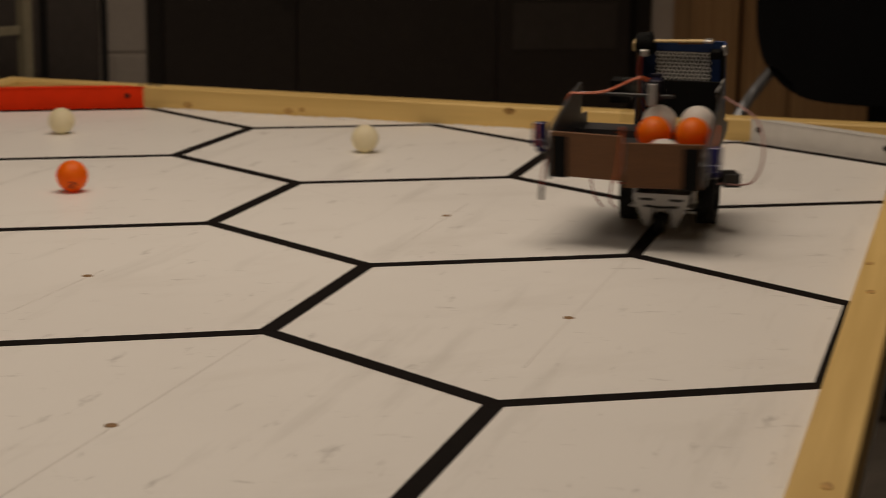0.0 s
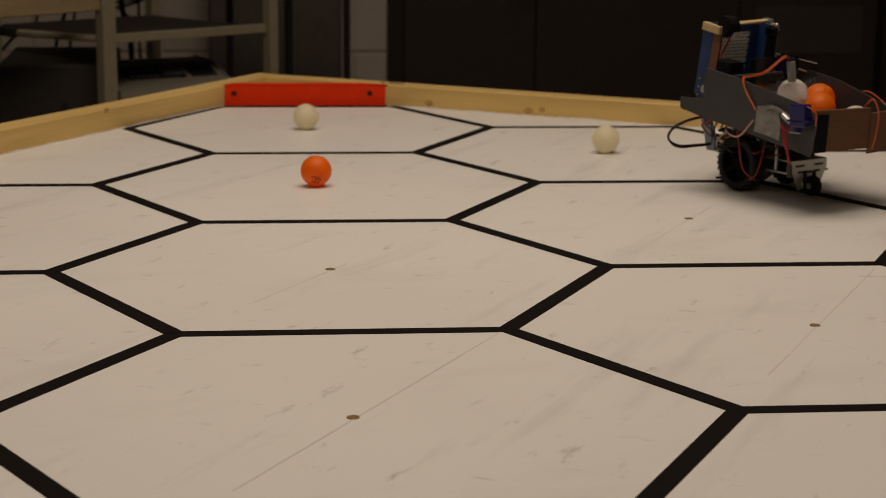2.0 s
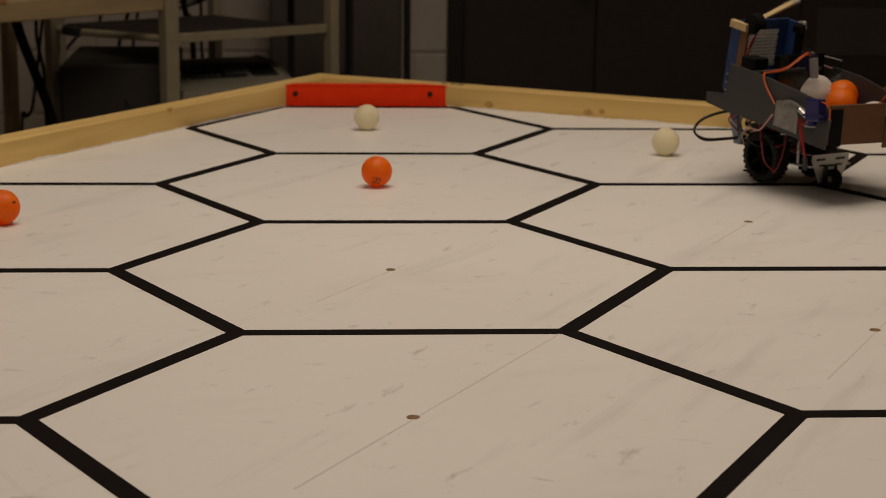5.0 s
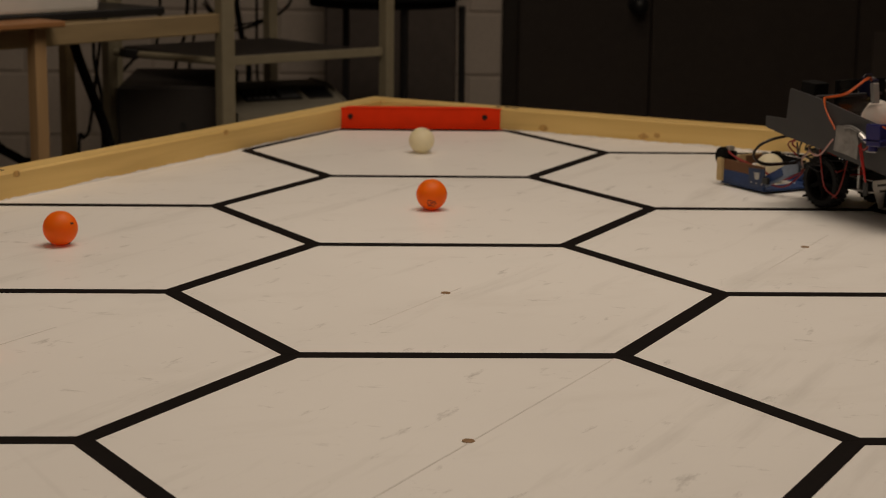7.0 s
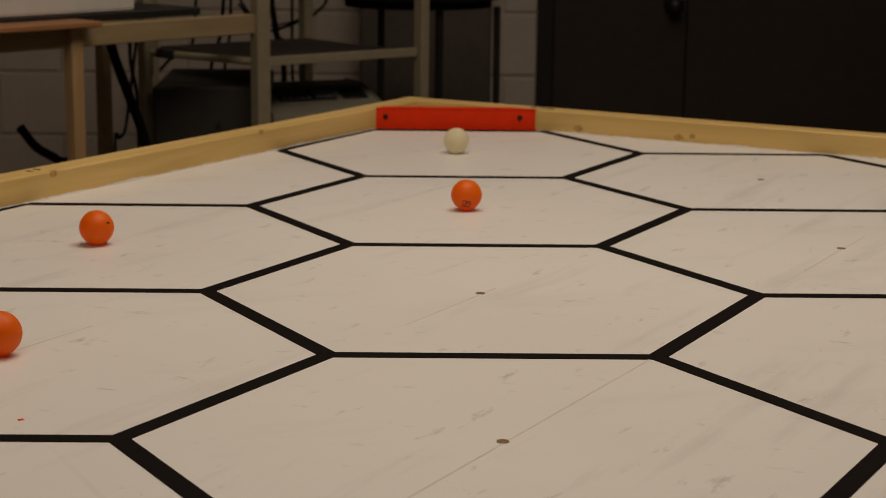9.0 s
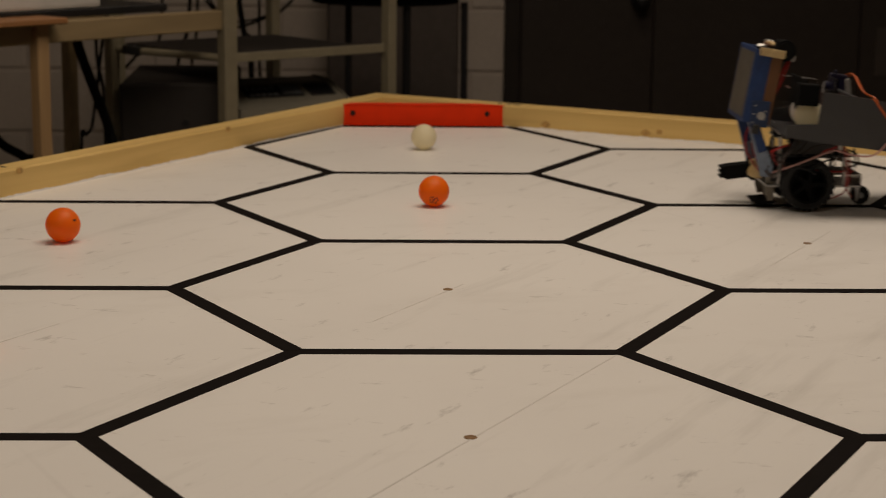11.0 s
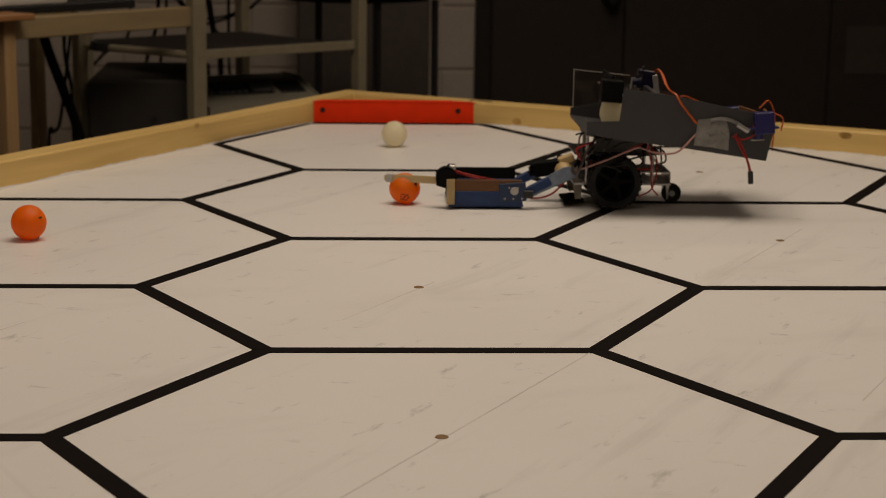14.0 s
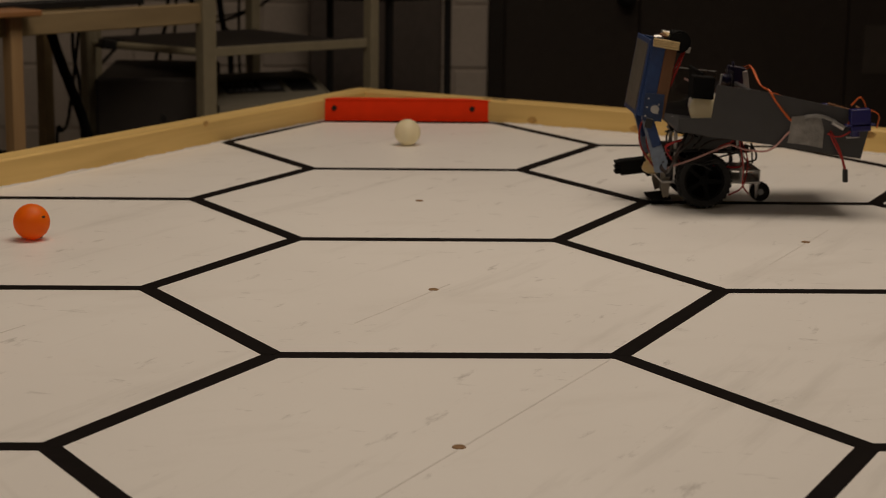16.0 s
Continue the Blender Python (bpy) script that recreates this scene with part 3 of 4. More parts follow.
def chassis():
    part("chassis_plate", box(0.125, 0.072, 0.003, pose(-0.012, 0, 0.030), 0.0006), M_ALU, robot, "bare metal chassis plate")
    part("chassis_plate", box(0.110, 0.080, 0.003, pose(-0.004, 0, 0.070), 0.0006), M_BLACK, robot)
    for y in (0.026, -0.026):
        g = box(0.050, 0.020, 0.022, pose(0.002, y, 0.043), 0.0015)
        rod(0.0095, 0.022, pose(0.034, y, 0.043, 0, 90), 16, bm=g)
        part("gear_motor", g, M_BLACK, robot, "black gear motor")
    part("battery_box", box(0.058, 0.034, 0.016, pose(-0.018, 0, 0.0805), 0.001), M_BLACK, robot)
    b = part("controller_board", box(0.062, 0.050, 0.0016, pose(0.006, 0, 0.092), 0.0002), M_PCB, robot, "blue circuit board with chips and headers")
    for x, y, sx, sy, sz in ((0.012, 0.0, 0.030, 0.009, 0.004), (-0.012, 0.012, 0.012, 0.011, 0.010), (0.0, 0.022, 0.045, 0.003, 0.009), (0.0, -0.022, 0.045, 0.003, 0.009), (0.026, -0.01, 0.010, 0.012, 0.008)):
        part("chip", box(sx, sy, sz, pose(0.006 + x, y, 0.093 + sz / 2), 0.0003), M_BLACK, b)
    for x, y in ((0.034, 0.034), (0.034, -0.034), (-0.050, 0.034), (-0.050, -0.034)):
        part("standoff", rod(0.0026, 0.038, pose(x, y, 0.051), 6), M_ALU, robot, "bright metal standoff")
    for x, y in ((0.034, 0.030), (0.030, -0.030), (-0.045, 0.030), (-0.045, -0.030)):
        part("standoff", rod(0.0026, 0.034, pose(x, y, 0.088), 6), M_WHITEPL, robot, "pale standoff")
    # rear caster: a slotted bent bracket, fork and wheel
    br = plate([(-0.032, 0.045), (0.032, 0.045), (0.032, 0.036), (0.019, 0.008), (0.013, 0.006), (0.0105, 0.023), (-0.0105, 0.023), (-0.013, 0.006), (-0.019, 0.008), (-0.032, 0.036)], 0.0015, "x", m=pose(-0.074, 0, 0))
    box(0.050, 0.064, 0.0015, pose(-0.0495, 0, 0.0448), 0.0003, br)
    bracket = part("caster_bracket", br, M_ALU, robot, "slotted bare aluminium caster bracket")
    for y in (-0.017, 0.017):
        for z in (0.0385, 0.0305):
            part("slot", box(0.0008, 0.016 if z > 0.035 else 0.011, 0.0030, pose(-0.0750, y * (1 if z > 0.035 else 0.85), z), 0.0002), M_BLACK, bracket)
    fork = box(0.006, 0.0015, 0.014, pose(-0.076, 0.0085, 0.022), 0.0004)
    box(0.006, 0.0015, 0.014, pose(-0.076, -0.0085, 0.022), 0.0004, fork)
    box(0.006, 0.018, 0.002, pose(-0.076, 0, 0.030), 0.0004, fork)
    part("caster_fork", fork, M_BLACK, robot)
    cw = rod(0.0125, 0.0125, pose(-0.082, 0, 0.0130, 90), 24, bevel=0.0025)
    part("caster_wheel", cw, M_TYRE, robot, "black rubber caster wheel")
    rod_ = rod(0.004, 0.0145, pose(-0.082, 0, 0.0130, 90), 12)
    part("caster_hub", rod_, M_GREYMETAL, robot)
    # front bracket, skid and scoop motor
    f = plate([(0.040, 0.012), (0.047, 0.009), (0.050, 0.022), (0.052, 0.046), (0.046, 0.052), (0.039, 0.034)], 0.002, "y", m=pose(0, 0.030, 0))
    plate([(0.040, 0.012), (0.048, 0.009), (0.052, 0.022), (0.053, 0.046), (0.046, 0.052), (0.039, 0.034)], 0.002, "y", bm=f, m=pose(0, -0.030, 0))
    box(0.002, 0.060, 0.026, pose(0.041, 0, 0.022), 0.0004, f)
    part("front_bracket", f, M_WORN, robot, "bare metal front bracket")
    part("skid", box(0.026, 0.060, 0.0025, pose(0.049, 0, 0.0060, 0, 6, 0), 0.0006), M_RIM, robot)
    sv = box(0.044, 0.020, 0.019, pose(0.076, -0.012, 0.0435, 0, 7, 0), 0.0012)
    for k in range(3):
        box(0.007, 0.020, 0.0035, pose(0.100, -0.012, 0.0355 + 0.006 * k, 0, 7, 0), 0.0004, sv)
    box(0.006, 0.020, 0.028, pose(0.062, -0.012, 0.045, 0, 7, 0), 0.0006, sv)
    part("scoop_servo", sv, M_RIM, robot, "black servo driving the scoop")
    gl = bmesh.new()
    bmesh.ops.create_icosphere(gl, subdivisions=2, radius=1.0)
    for v in gl.verts:
        v.co = Vector((0.062 + 0.012 * v.co.x, 0.026 + 0.010 * v.co.y, 0.047 + 0.009 * v.co.z)) * (1.0 + 0.05 * noise.noise(v.co * 3))
    part("glue_blob", gl, M_GLUE, robot, "yellowed hot-glue blob", smooth=True)
    part("wood_block", box(0.020, 0.016, 0.010, pose(0.058, 0.012, 0.058, 0, 20, 0), 0.001), M_STICK, robot, "small wooden block")


chassis()


def hopper():
    yl, yr, t = 0.112, -0.058, 0.003
    mid, wide = (yl + yr) / 2, yl - yr - t
    # side panels, with a stepped lip at the front
    near = [(0.046, 0.106), (0.046, 0.120), (0.006, 0.121), (0.001, 0.161), (-0.053, 0.154), (-0.150, 0.135), (-0.174, 0.130), (-0.186, 0.110), (-0.178, 0.073), (-0.078, 0.088), (0.004, 0.098)]
    far = [(0.046, 0.106), (0.046, 0.116), (0.010, 0.122), (-0.012, 0.150), (-0.065, 0.142), (-0.174, 0.110), (-0.186, 0.098), (-0.178, 0.073), (-0.078, 0.088), (0.004, 0.098)]
    for y, o in ((yl, near), (yr, far)):
        part("side_panel", plate(o, t, "y", m=pose(0, y, 0)), M_SHEET, robot, "grey plastic side panel")
    part("chute_floor", plate([(0.046, 0.104), (-0.028, 0.095), (-0.028, 0.098), (0.046, 0.107)], wide, "y", m=pose(0, mid, 0)), M_SHEET, robot)
    part("hopper_floor", plate([(-0.030, 0.099), (-0.120, 0.081), (-0.176, 0.079), (-0.176, 0.082), (-0.120, 0.084), (-0.030, 0.102)], wide, "y", m=pose(0, mid, 0)), M_SHEET, robot)
    part("chute_step", box(0.002, wide, 0.012, pose(-0.0285, mid, 0.104)), M_SHEET, robot)
    # two cardboard gate flaps at the rear, worked by two servos
    for s, y in ((1, yl), (-1, yr)):
        m = pose(-0.178, y, 0.1010 if s > 0 else 0.0940, 0, -4, -s * 9)
        fl = part("gate_flap", box(0.0035, 0.0845, 0.050, pose(0, -s * 0.0430, 0.002), 0.0008), M_CARD, robot, "brown cardboard gate flap", m)
        part("black_tape", box(0.0012, 0.018, 0.046, pose(-0.0028, -s * 0.013, -0.001), 0.0004), M_RIM, fl)
        servo("flap_servo", robot, pose(-0.171, y + s * 0.0120, 0.122 if s > 0 else 0.104, 180, 4, 0) @ Matrix.Diagonal((1.08, 1.0, 1.22, 1)), "blue servo on the hopper's rear corner")
    yo = yl + 0.0024
    part("silver_tape", plate([(-0.087, 0.092), (-0.108, 0.090), (-0.130, 0.086), (-0.131, 0.108), (-0.126, 0.124), (-0.112, 0.126), (-0.091, 0.124), (-0.089, 0.106)], 0.0012, "y", m=pose(0, yo, 0)), M_DUCT, robot, "wrinkled silver tape patch")
    part("tape_fold", tube([(-0.106, yo + 0.002, 0.124), (-0.122, yo + 0.005, 0.126), (-0.140, yo + 0.004, 0.120), (-0.154, yo + 0.002, 0.110)], 0.0022, 6), M_DUCT, robot)
    part("toggle_switch", rod(0.0032, 0.016, pose(-0.146, yo + 0.006, 0.115, 0, 60, 0), 10), M_ALU, robot, "bright metal switch")
    # front: ball stop, clear guard and its servo
    part("ball_stop", box(0.027, 0.024, 0.027, pose(0.010, 0.064, 0.153, 0, -4, 0), 0.001), M_RIM, robot, "black plastic ball stop")
    part("ball_stop", box(0.003, 0.088, 0.044, pose(0.004, -0.010, 0.146), 0.001), M_RIM, robot, "black plastic divider")
    guard = part("clear_guard", plate([(0.043, 0.110), (0.043, 0.167), (-0.030, 0.160), (-0.030, 0.112)], 0.0018, "y", m=pose(0, yr + 0.005, 0)), M_CLEAR, robot, "clear acrylic guard sheet")
    guard.visible_shadow = False
    # opaque pale strips draw the clear sheet's front and top edges
    rim = box(0.0008, 0.0020, 0.050, pose(0.0432, yr + 0.005, 0.142))
    box(0.0735, 0.0020, 0.0008, pose(0.0065, yr + 0.005, 0.1637, 0, -5.5, 0), 0, rim)
    part("pale_edge", rim, M_MOUNT, guard, "thin pale strips along the sheet's edges")
    g2 = part("clear_guard", box(0.0018, 0.050, 0.052, pose(-0.030, 0.032, 0.146), 0.0003), M_CLEAR, robot, "clear acrylic divider")
    g2.visible_shadow = False
    servo("guard_servo", robot, pose(-0.040, 0.016, 0.163, 0, 82, 0), "dark blue servo with a white horn on top", M_NAVY)
    part("servo_mount", box(0.007, 0.010, 0.026, pose(-0.053, 0.018, 0.156, 0, 8, 0), 0.0008), M_MOUNT, robot, "pale plastic servo mount")
    part("mount_rail", box(0.006, 0.110, 0.004, pose(-0.040, 0.050, 0.1535), 0.0008), M_SHEET, robot)


hopper()


def wires():
    y = 0.1155
    for name, mat, r, pts in (
            ("orange_wire", M_WIRE_O, 0.0010, [(-0.050, 0.022, 0.174), (-0.055, 0.036, 0.176), (-0.058, 0.070, 0.160), (-0.060, 0.100, 0.156), (-0.062, 0.112, 0.155), (-0.070, y, 0.142), (-0.088, y, 0.120)]),
            ("orange_wire", M_WIRE_O, 0.0010, [(-0.052, 0.024, 0.172), (-0.057, 0.038, 0.174), (-0.060, 0.072, 0.158), (-0.062, 0.100, 0.155), (-0.064, 0.112, 0.154), (-0.072, y + 0.001, 0.140), (-0.090, y + 0.001, 0.119)]),
            ("red_wire", M_WIRE_R, 0.0011, [(-0.136, y + 0.002, 0.106), (-0.144, y + 0.006, 0.090), (-0.152, y + 0.008, 0.075), (-0.156, y + 0.008, 0.062)]),
            ("red_wire", M_WIRE_R, 0.0011, [(-0.138, y + 0.002, 0.108), (-0.148, y + 0.006, 0.088), (-0.154, y + 0.008, 0.072), (-0.158, y + 0.008, 0.060)]),
            ("red_wire", M_WIRE_R, 0.0010, [(-0.134, y + 0.002, 0.104), (-0.148, y + 0.006, 0.101), (-0.160, y + 0.010, 0.108), (-0.170, y + 0.012, 0.118)]),
            ("orange_wire", M_WIRE_O, 0.0010, [(-0.158, y + 0.004, 0.116), (-0.166, y + 0.008, 0.130), (-0.180, y + 0.010, 0.134), (-0.194, y + 0.008, 0.128), (-0.193, y + 0.006, 0.112)]),
            ("pink_wire", M_WIRE_P, 0.0013, [(0.052, 0.040, 0.046), (0.020, 0.070, 0.064), (-0.010, 0.085, 0.080), (-0.022, 0.098, 0.087)]),
            ("pink_wire", M_WIRE_P, 0.0012, [(-0.022, 0.098, 0.087), (-0.042, 0.110, 0.082), (-0.066, y + 0.002, 0.084), (-0.088, y + 0.002, 0.106)]),
            ("red_wire", M_WIRE_R, 0.0010, [(-0.045, 0.05, 0.085), (-0.052, 0.060, 0.060), (-0.046, 0.064, 0.030), (-0.030, 0.060, 0.018)]),
            ("red_wire", M_WIRE_R, 0.0010, [(-0.034, 0.090, 0.090), (-0.040, 0.090, 0.060), (-0.042, 0.084, 0.035), (-0.052, 0.072, 0.022)]),
            ("black_wire", M_WIRE_B, 0.0013, [(0.026, 0.06, 0.096), (0.038, 0.100, 0.090), (0.048, 0.120, 0.080), (0.054, 0.124, 0.066), (0.056, 0.105, 0.055), (0.056, 0.070, 0.053), (0.052, 0.036, 0.054)]),
            ("black_wire", M_WIRE_B, 0.0013, [(0.024, 0.06, 0.097), (0.036, 0.100, 0.092), (0.047, 0.121, 0.082), (0.053, 0.126, 0.067), (0.056, 0.106, 0.053), (0.057, 0.070, 0.051), (0.053, 0.034, 0.052)]),
            ("black_wire", M_WIRE_B, 0.0012, [(-0.050, 0.045, 0.080), (-0.062, 0.048, 0.074), (-0.064, 0.05, 0.062), (-0.052, 0.05, 0.058)]),
            ("red_wire", M_WIRE_R, 0.0010, [(0.028, 0.01, 0.098), (0.034, 0.03, 0.070), (0.026, 0.035, 0.050)]),
            ("black_wire", M_WIRE_B, 0.0012, [(0.02, -0.02, 0.098), (0.040, 0.00, 0.085), (0.040, 0.02, 0.060)]),
            ("orange_wire", M_WIRE_O, 0.0010, [(-0.150, -0.062, 0.108), (-0.130, -0.066, 0.122), (-0.105, -0.064, 0.132), (-0.090, -0.062, 0.122)]),
            ("orange_wire", M_WIRE_O, 0.0012, [(-0.186, 0.030, 0.128), (-0.197, 0.029, 0.138), (-0.206, 0.028, 0.122), (-0.206, 0.030, 0.098), (-0.204, 0.034, 0.078)]),
            ("pink_wire", M_WIRE_P, 0.0012, [(0.010, -0.058, 0.150), (-0.030, -0.100, 0.130), (-0.060, -0.112, 0.095), (-0.060, -0.100, 0.062), (-0.040, -0.060, 0.055)])):
        part(name, tube(pts, r), mat, robot)
    part("motor_plug", box(0.030, 0.020, 0.016, pose(-0.030, -0.072, 0.060, 0, 0, 20), 0.001), M_BLACK, robot, "black connector block")
    for k, x in enumerate((-0.1565, -0.1585)):
        part("wire_plug", box(0.004, 0.004, 0.016, pose(x, y + 0.0082, 0.054, 0, 4, 0), 0.0006), M_BLACK, robot, "black crimp connector")
    tie = ring(0.0095, 0.0012, 0.0015, pose(0.020, 0.03, 0.098, 30, 0, 20), 20)
    for k in range(4):
        ring(0.009 + 0.001 * k, 0.0010, 0.0012, pose(0.010 + 0.007 * k, 0.028, 0.092 + 0.002 * k, 20 * k, 0, 40 * k), 18, tie)
    part("pale_cable_loop", tie, M_WHITEPL, robot)


wires()


def wire_bundle():
    """A tangle of thin wires between the chassis and the hopper."""
    rnd = random.Random(5)
    for k in range(16):
        x, y, z = rnd.uniform(-0.05, 0.045), rnd.uniform(0.0, 0.062), rnd.uniform(0.060, 0.096)
        pts = [(x, y, z)]
        for j in range(4):
            x = min(0.052, max(-0.056, x + rnd.uniform(-0.035, 0.035)))
            y = min(0.068, max(-0.02, y + rnd.uniform(-0.02, 0.03)))
            z = min(0.098, max(0.052, z + rnd.uniform(-0.025, 0.025)))
            pts.append((x, y, z))
        mat, name = ((M_WIRE_B, "black_wire"), (M_WIRE_B, "black_wire"), (M_WIRE_R, "red_wire"), (M_BLACK, "black_wire"))[k % 4]
        part(name, tube(pts, 0.0011), mat, robot)
    part("side_board", box(0.060, 0.003, 0.030, pose(-0.006, 0.036, 0.082), 0.0005), M_BLACK, robot, "upright black circuit board")


wire_bundle()


def make_arm():
    """The scoop and its levers, lying down: the pose in which it rests flat on the board."""
    bm = plate([(-0.004, -0.007), (0.008, -0.012), (0.066, -0.039), (0.073, -0.030), (0.012, 0.006), (-0.002, 0.007)], 0.004, "y", m=pose(0, 0.047, 0))
    plate([(-0.004, -0.006), (0.008, -0.010), (0.066, -0.036), (0.072, -0.030), (0.012, 0.004), (-0.002, 0.006)], 0.003, "y", bm=bm, m=pose(0, -0.047, 0))
    rod(0.003, 0.096, pose(0, 0, 0, 90), 10, bm=bm)
    arm = part("scoop_arm", bm, M_STRAP, robot, "levers wrapped in grey and blue tape", Matrix.Translation(ARM_AT))
    part("blue_wrap", box(0.040, 0.007, 0.012, pose(0.046, 0.0475, -0.020, 0, 28, 0), 0.0015), M_BLUETAPE, arm)
    part("blue_wrap", box(0.040, 0.007, 0.012, pose(0.046, -0.0475, -0.020, 0, 28, 0), 0.0015), M_BLUETAPE, arm)
    x0, x1, w, zb = 0.062, 0.157, 0.050, -0.0435
    # floor: a taped rim round a perforated sheet
    fl = box(x1 - x0, 0.016, 0.003, pose((x0 + x1) / 2, w - 0.008, zb), 0.0005)
    box(x1 - x0, 0.016, 0.003, pose((x0 + x1) / 2, -w + 0.008, zb), 0.0005, fl)
    box(0.014, 2 * w - 0.033, 0.003, pose(x1 - 0.007, 0, zb), 0.0005, fl)
    box(0.030, 2 * w - 0.033, 0.003, pose(x0 + 0.015, 0, zb), 0.0005, fl)
    part("scoop_rim", fl, M_BLUETAPE, arm, "rim wrapped in blue tape")
    part("scoop_back", box(x1 - x0 - 0.012, 2 * w - 0.014, 0.0008, pose((x0 + x1) / 2, 0, zb - 0.0019), 0.0), M_GREYTAPE, arm, "worn grey tape over the sheet's outside")
    # thin black sheet that puts the shade behind the holes into colour
    part("hole_shade", box(x1 - x0 - 0.046, 2 * w - 0.034, 0.0006, pose((x0 + x1) / 2 + 0.008, 0, zb - 0.0008)), M_BLACK, arm)
    # perforated sheet: a honeycomb of holes
    ms = bmesh.new()
    xa, xb, ya, yb, step = x0 + 0.030, x1 - 0.014, -w + 0.0165, w - 0.0165, 0.0052
    r, rr = 0, 0
    xs = xa
    while xs < xb - step * 0.5:
        ys = ya + (step / 2 if rr % 2 else 0)
        while ys < yb - step * 0.5:
            ring_o, ring_i = [], []
            for k in range(6):
                a = k * math.tau / 6 + math.pi / 6
                ring_o.append(ms.verts.new((xs + step * 0.58 * math.cos(a) + step / 2, ys + step * 0.58 * math.sin(a) + step / 2, zb + 0.0008)))
                ring_i.append(ms.verts.new((xs + step * 0.36 * math.cos(a) + step / 2, ys + step * 0.36 * math.sin(a) + step / 2, zb + 0.0008)))
            for k in range(6):
                ms.faces.new((ring_o[k], ring_o[(k + 1) % 6], ring_i[(k + 1) % 6], ring_i[k]))
            ys += step
        xs += step * 0.866
        rr += 1
    ext = bmesh.ops.extrude_face_region(ms, geom=ms.faces[:])
    bmesh.ops.translate(ms, verts=[v for v in ext["geom"] if isinstance(v, bmesh.types.BMVert)], vec=(0, 0, 0.0009))
    tagged(part("mesh_sheet", ms, M_MESH, arm, "white perforated plastic sheet"), kind="")
    for s in (1, -1):
        part("side_wall", box(x1 - x0 - 0.002, 0.004, 0.0175, pose((x0 + x1) / 2, s * w, zb + 0.01025), 0.0006), M_BLUETAPE, arm, "blue-taped lower side wall")
        part("card_side", box(x1 - x0 - 0.004, 0.0036, 0.0145, pose((x0 + x1) / 2, s * w, zb + 0.0264), 0.0006), M_CARD if s > 0 else M_RIM, arm, "bare cardboard upper side wall" if s > 0 else "black upper side wall")
    for k in range(4):
        part("craft_stick", box(0.0022, 0.0075, 0.032, pose(x1 - 0.006 + 0.0026 * k, w + 0.0035, zb + 0.0185), 0.0004), M_STICK, arm, "stacked craft stick ends")
    part("foil_end", box(0.012, 0.006, 0.014, pose(x1 - 0.004, -w - 0.002, zb + 0.026, 0, 12, 8), 0.002), M_ALU, arm, "crumpled foil on the corner")
    pcb = part("sensor_board", box(0.034, 0.0016, 0.024, pose(x0 + 0.014, w + 0.0032, zb + 0.018, 0, 4, 0), 0.0003), M_PCB, arm, "blue sensor board with a round chip")
    part("round_chip", rod(0.0052, 0.0015, pose(x0 + 0.012, w + 0.0046, zb + 0.020, 90), 16), M_ALU, pcb)
    for k in range(5):
        part("solder_dot", rod(0.0011, 0.0012, pose(x0 + 0.002 + 0.0055 * k, w + 0.0044, zb + 0.010 + 0.014 * (k % 2), 90), 8), M_ALU, pcb)
    part("sensor_plug", box(0.012, 0.005, 0.009, pose(x0 - 0.006, w + 0.004, zb + 0.016), 0.0006), M_BLACK, pcb)
    mo = rod(0.0135, 0.020, pose(GATE_AT.x + 0.010, GATE_AT.y - 0.002, -0.008, 90, 0, 0), 22, bevel=0.0025)
    box(0.024, 0.013, 0.020, pose(GATE_AT.x + 0.010, GATE_AT.y - 0.006, -0.010, 0, 0, 15), 0.001, mo)
    part("gate_motor", mo, M_RIM, arm, "black gate motor at the scoop's mouth")
    part("gate_motor_cap", box(0.008, 0.010, 0.006, pose(GATE_AT.x + 0.002, GATE_AT.y - 0.004, 0.0045), 0.0008), M_ALU, arm)
    part("end_block", box(0.010, 0.012, 0.014, pose(x1 - 0.008, -w + 0.008, -0.012), 0.001), M_RIM, arm)
    part("red_wire", tube([(GATE_AT.x + 0.002, GATE_AT.y, 0.001), (0.130, 0.050, -0.004), (0.095, 0.046, -0.012), (0.060, 0.036, -0.024), (0.030, 0.036, -0.022), (0.002, 0.032, -0.004)], 0.0013), M_WIRE_R, arm)
    part("black_wire", tube([(GATE_AT.x, GATE_AT.y, -0.001), (0.126, 0.046, -0.008), (0.092, 0.050, -0.016), (0.055, 0.042, -0.034), (0.026, 0.040, -0.030), (0.002, 0.034, -0.008)], 0.0013), M_WIRE_R, arm)
    # the gate: a craft stick on the motor's shaft, drawn pointing forward
    st = box(0.078, 0.0022, 0.0095, pose(0.036, 0, 0), 0.0004)
    rod(0.0047, 0.0022, pose(0.075, 0, 0, 90), 14, bm=st)
    gate = part("gate_stick", st, M_STICK, arm, "craft-stick gate", Matrix.Translation(GATE_AT + GATE_SHAFT))
    part("gate_drop", box(0.030, 0.0024, 0.012, pose(0.052, -0.0024, -0.003), 0.0004), M_CARD, gate)
    part("foil_tip", box(0.010, 0.0042, 0.0112, pose(0.073, 0, 0), 0.001), M_ALU, gate, "foil-wrapped tip")
    return arm, gate


arm, gate = make_arm()

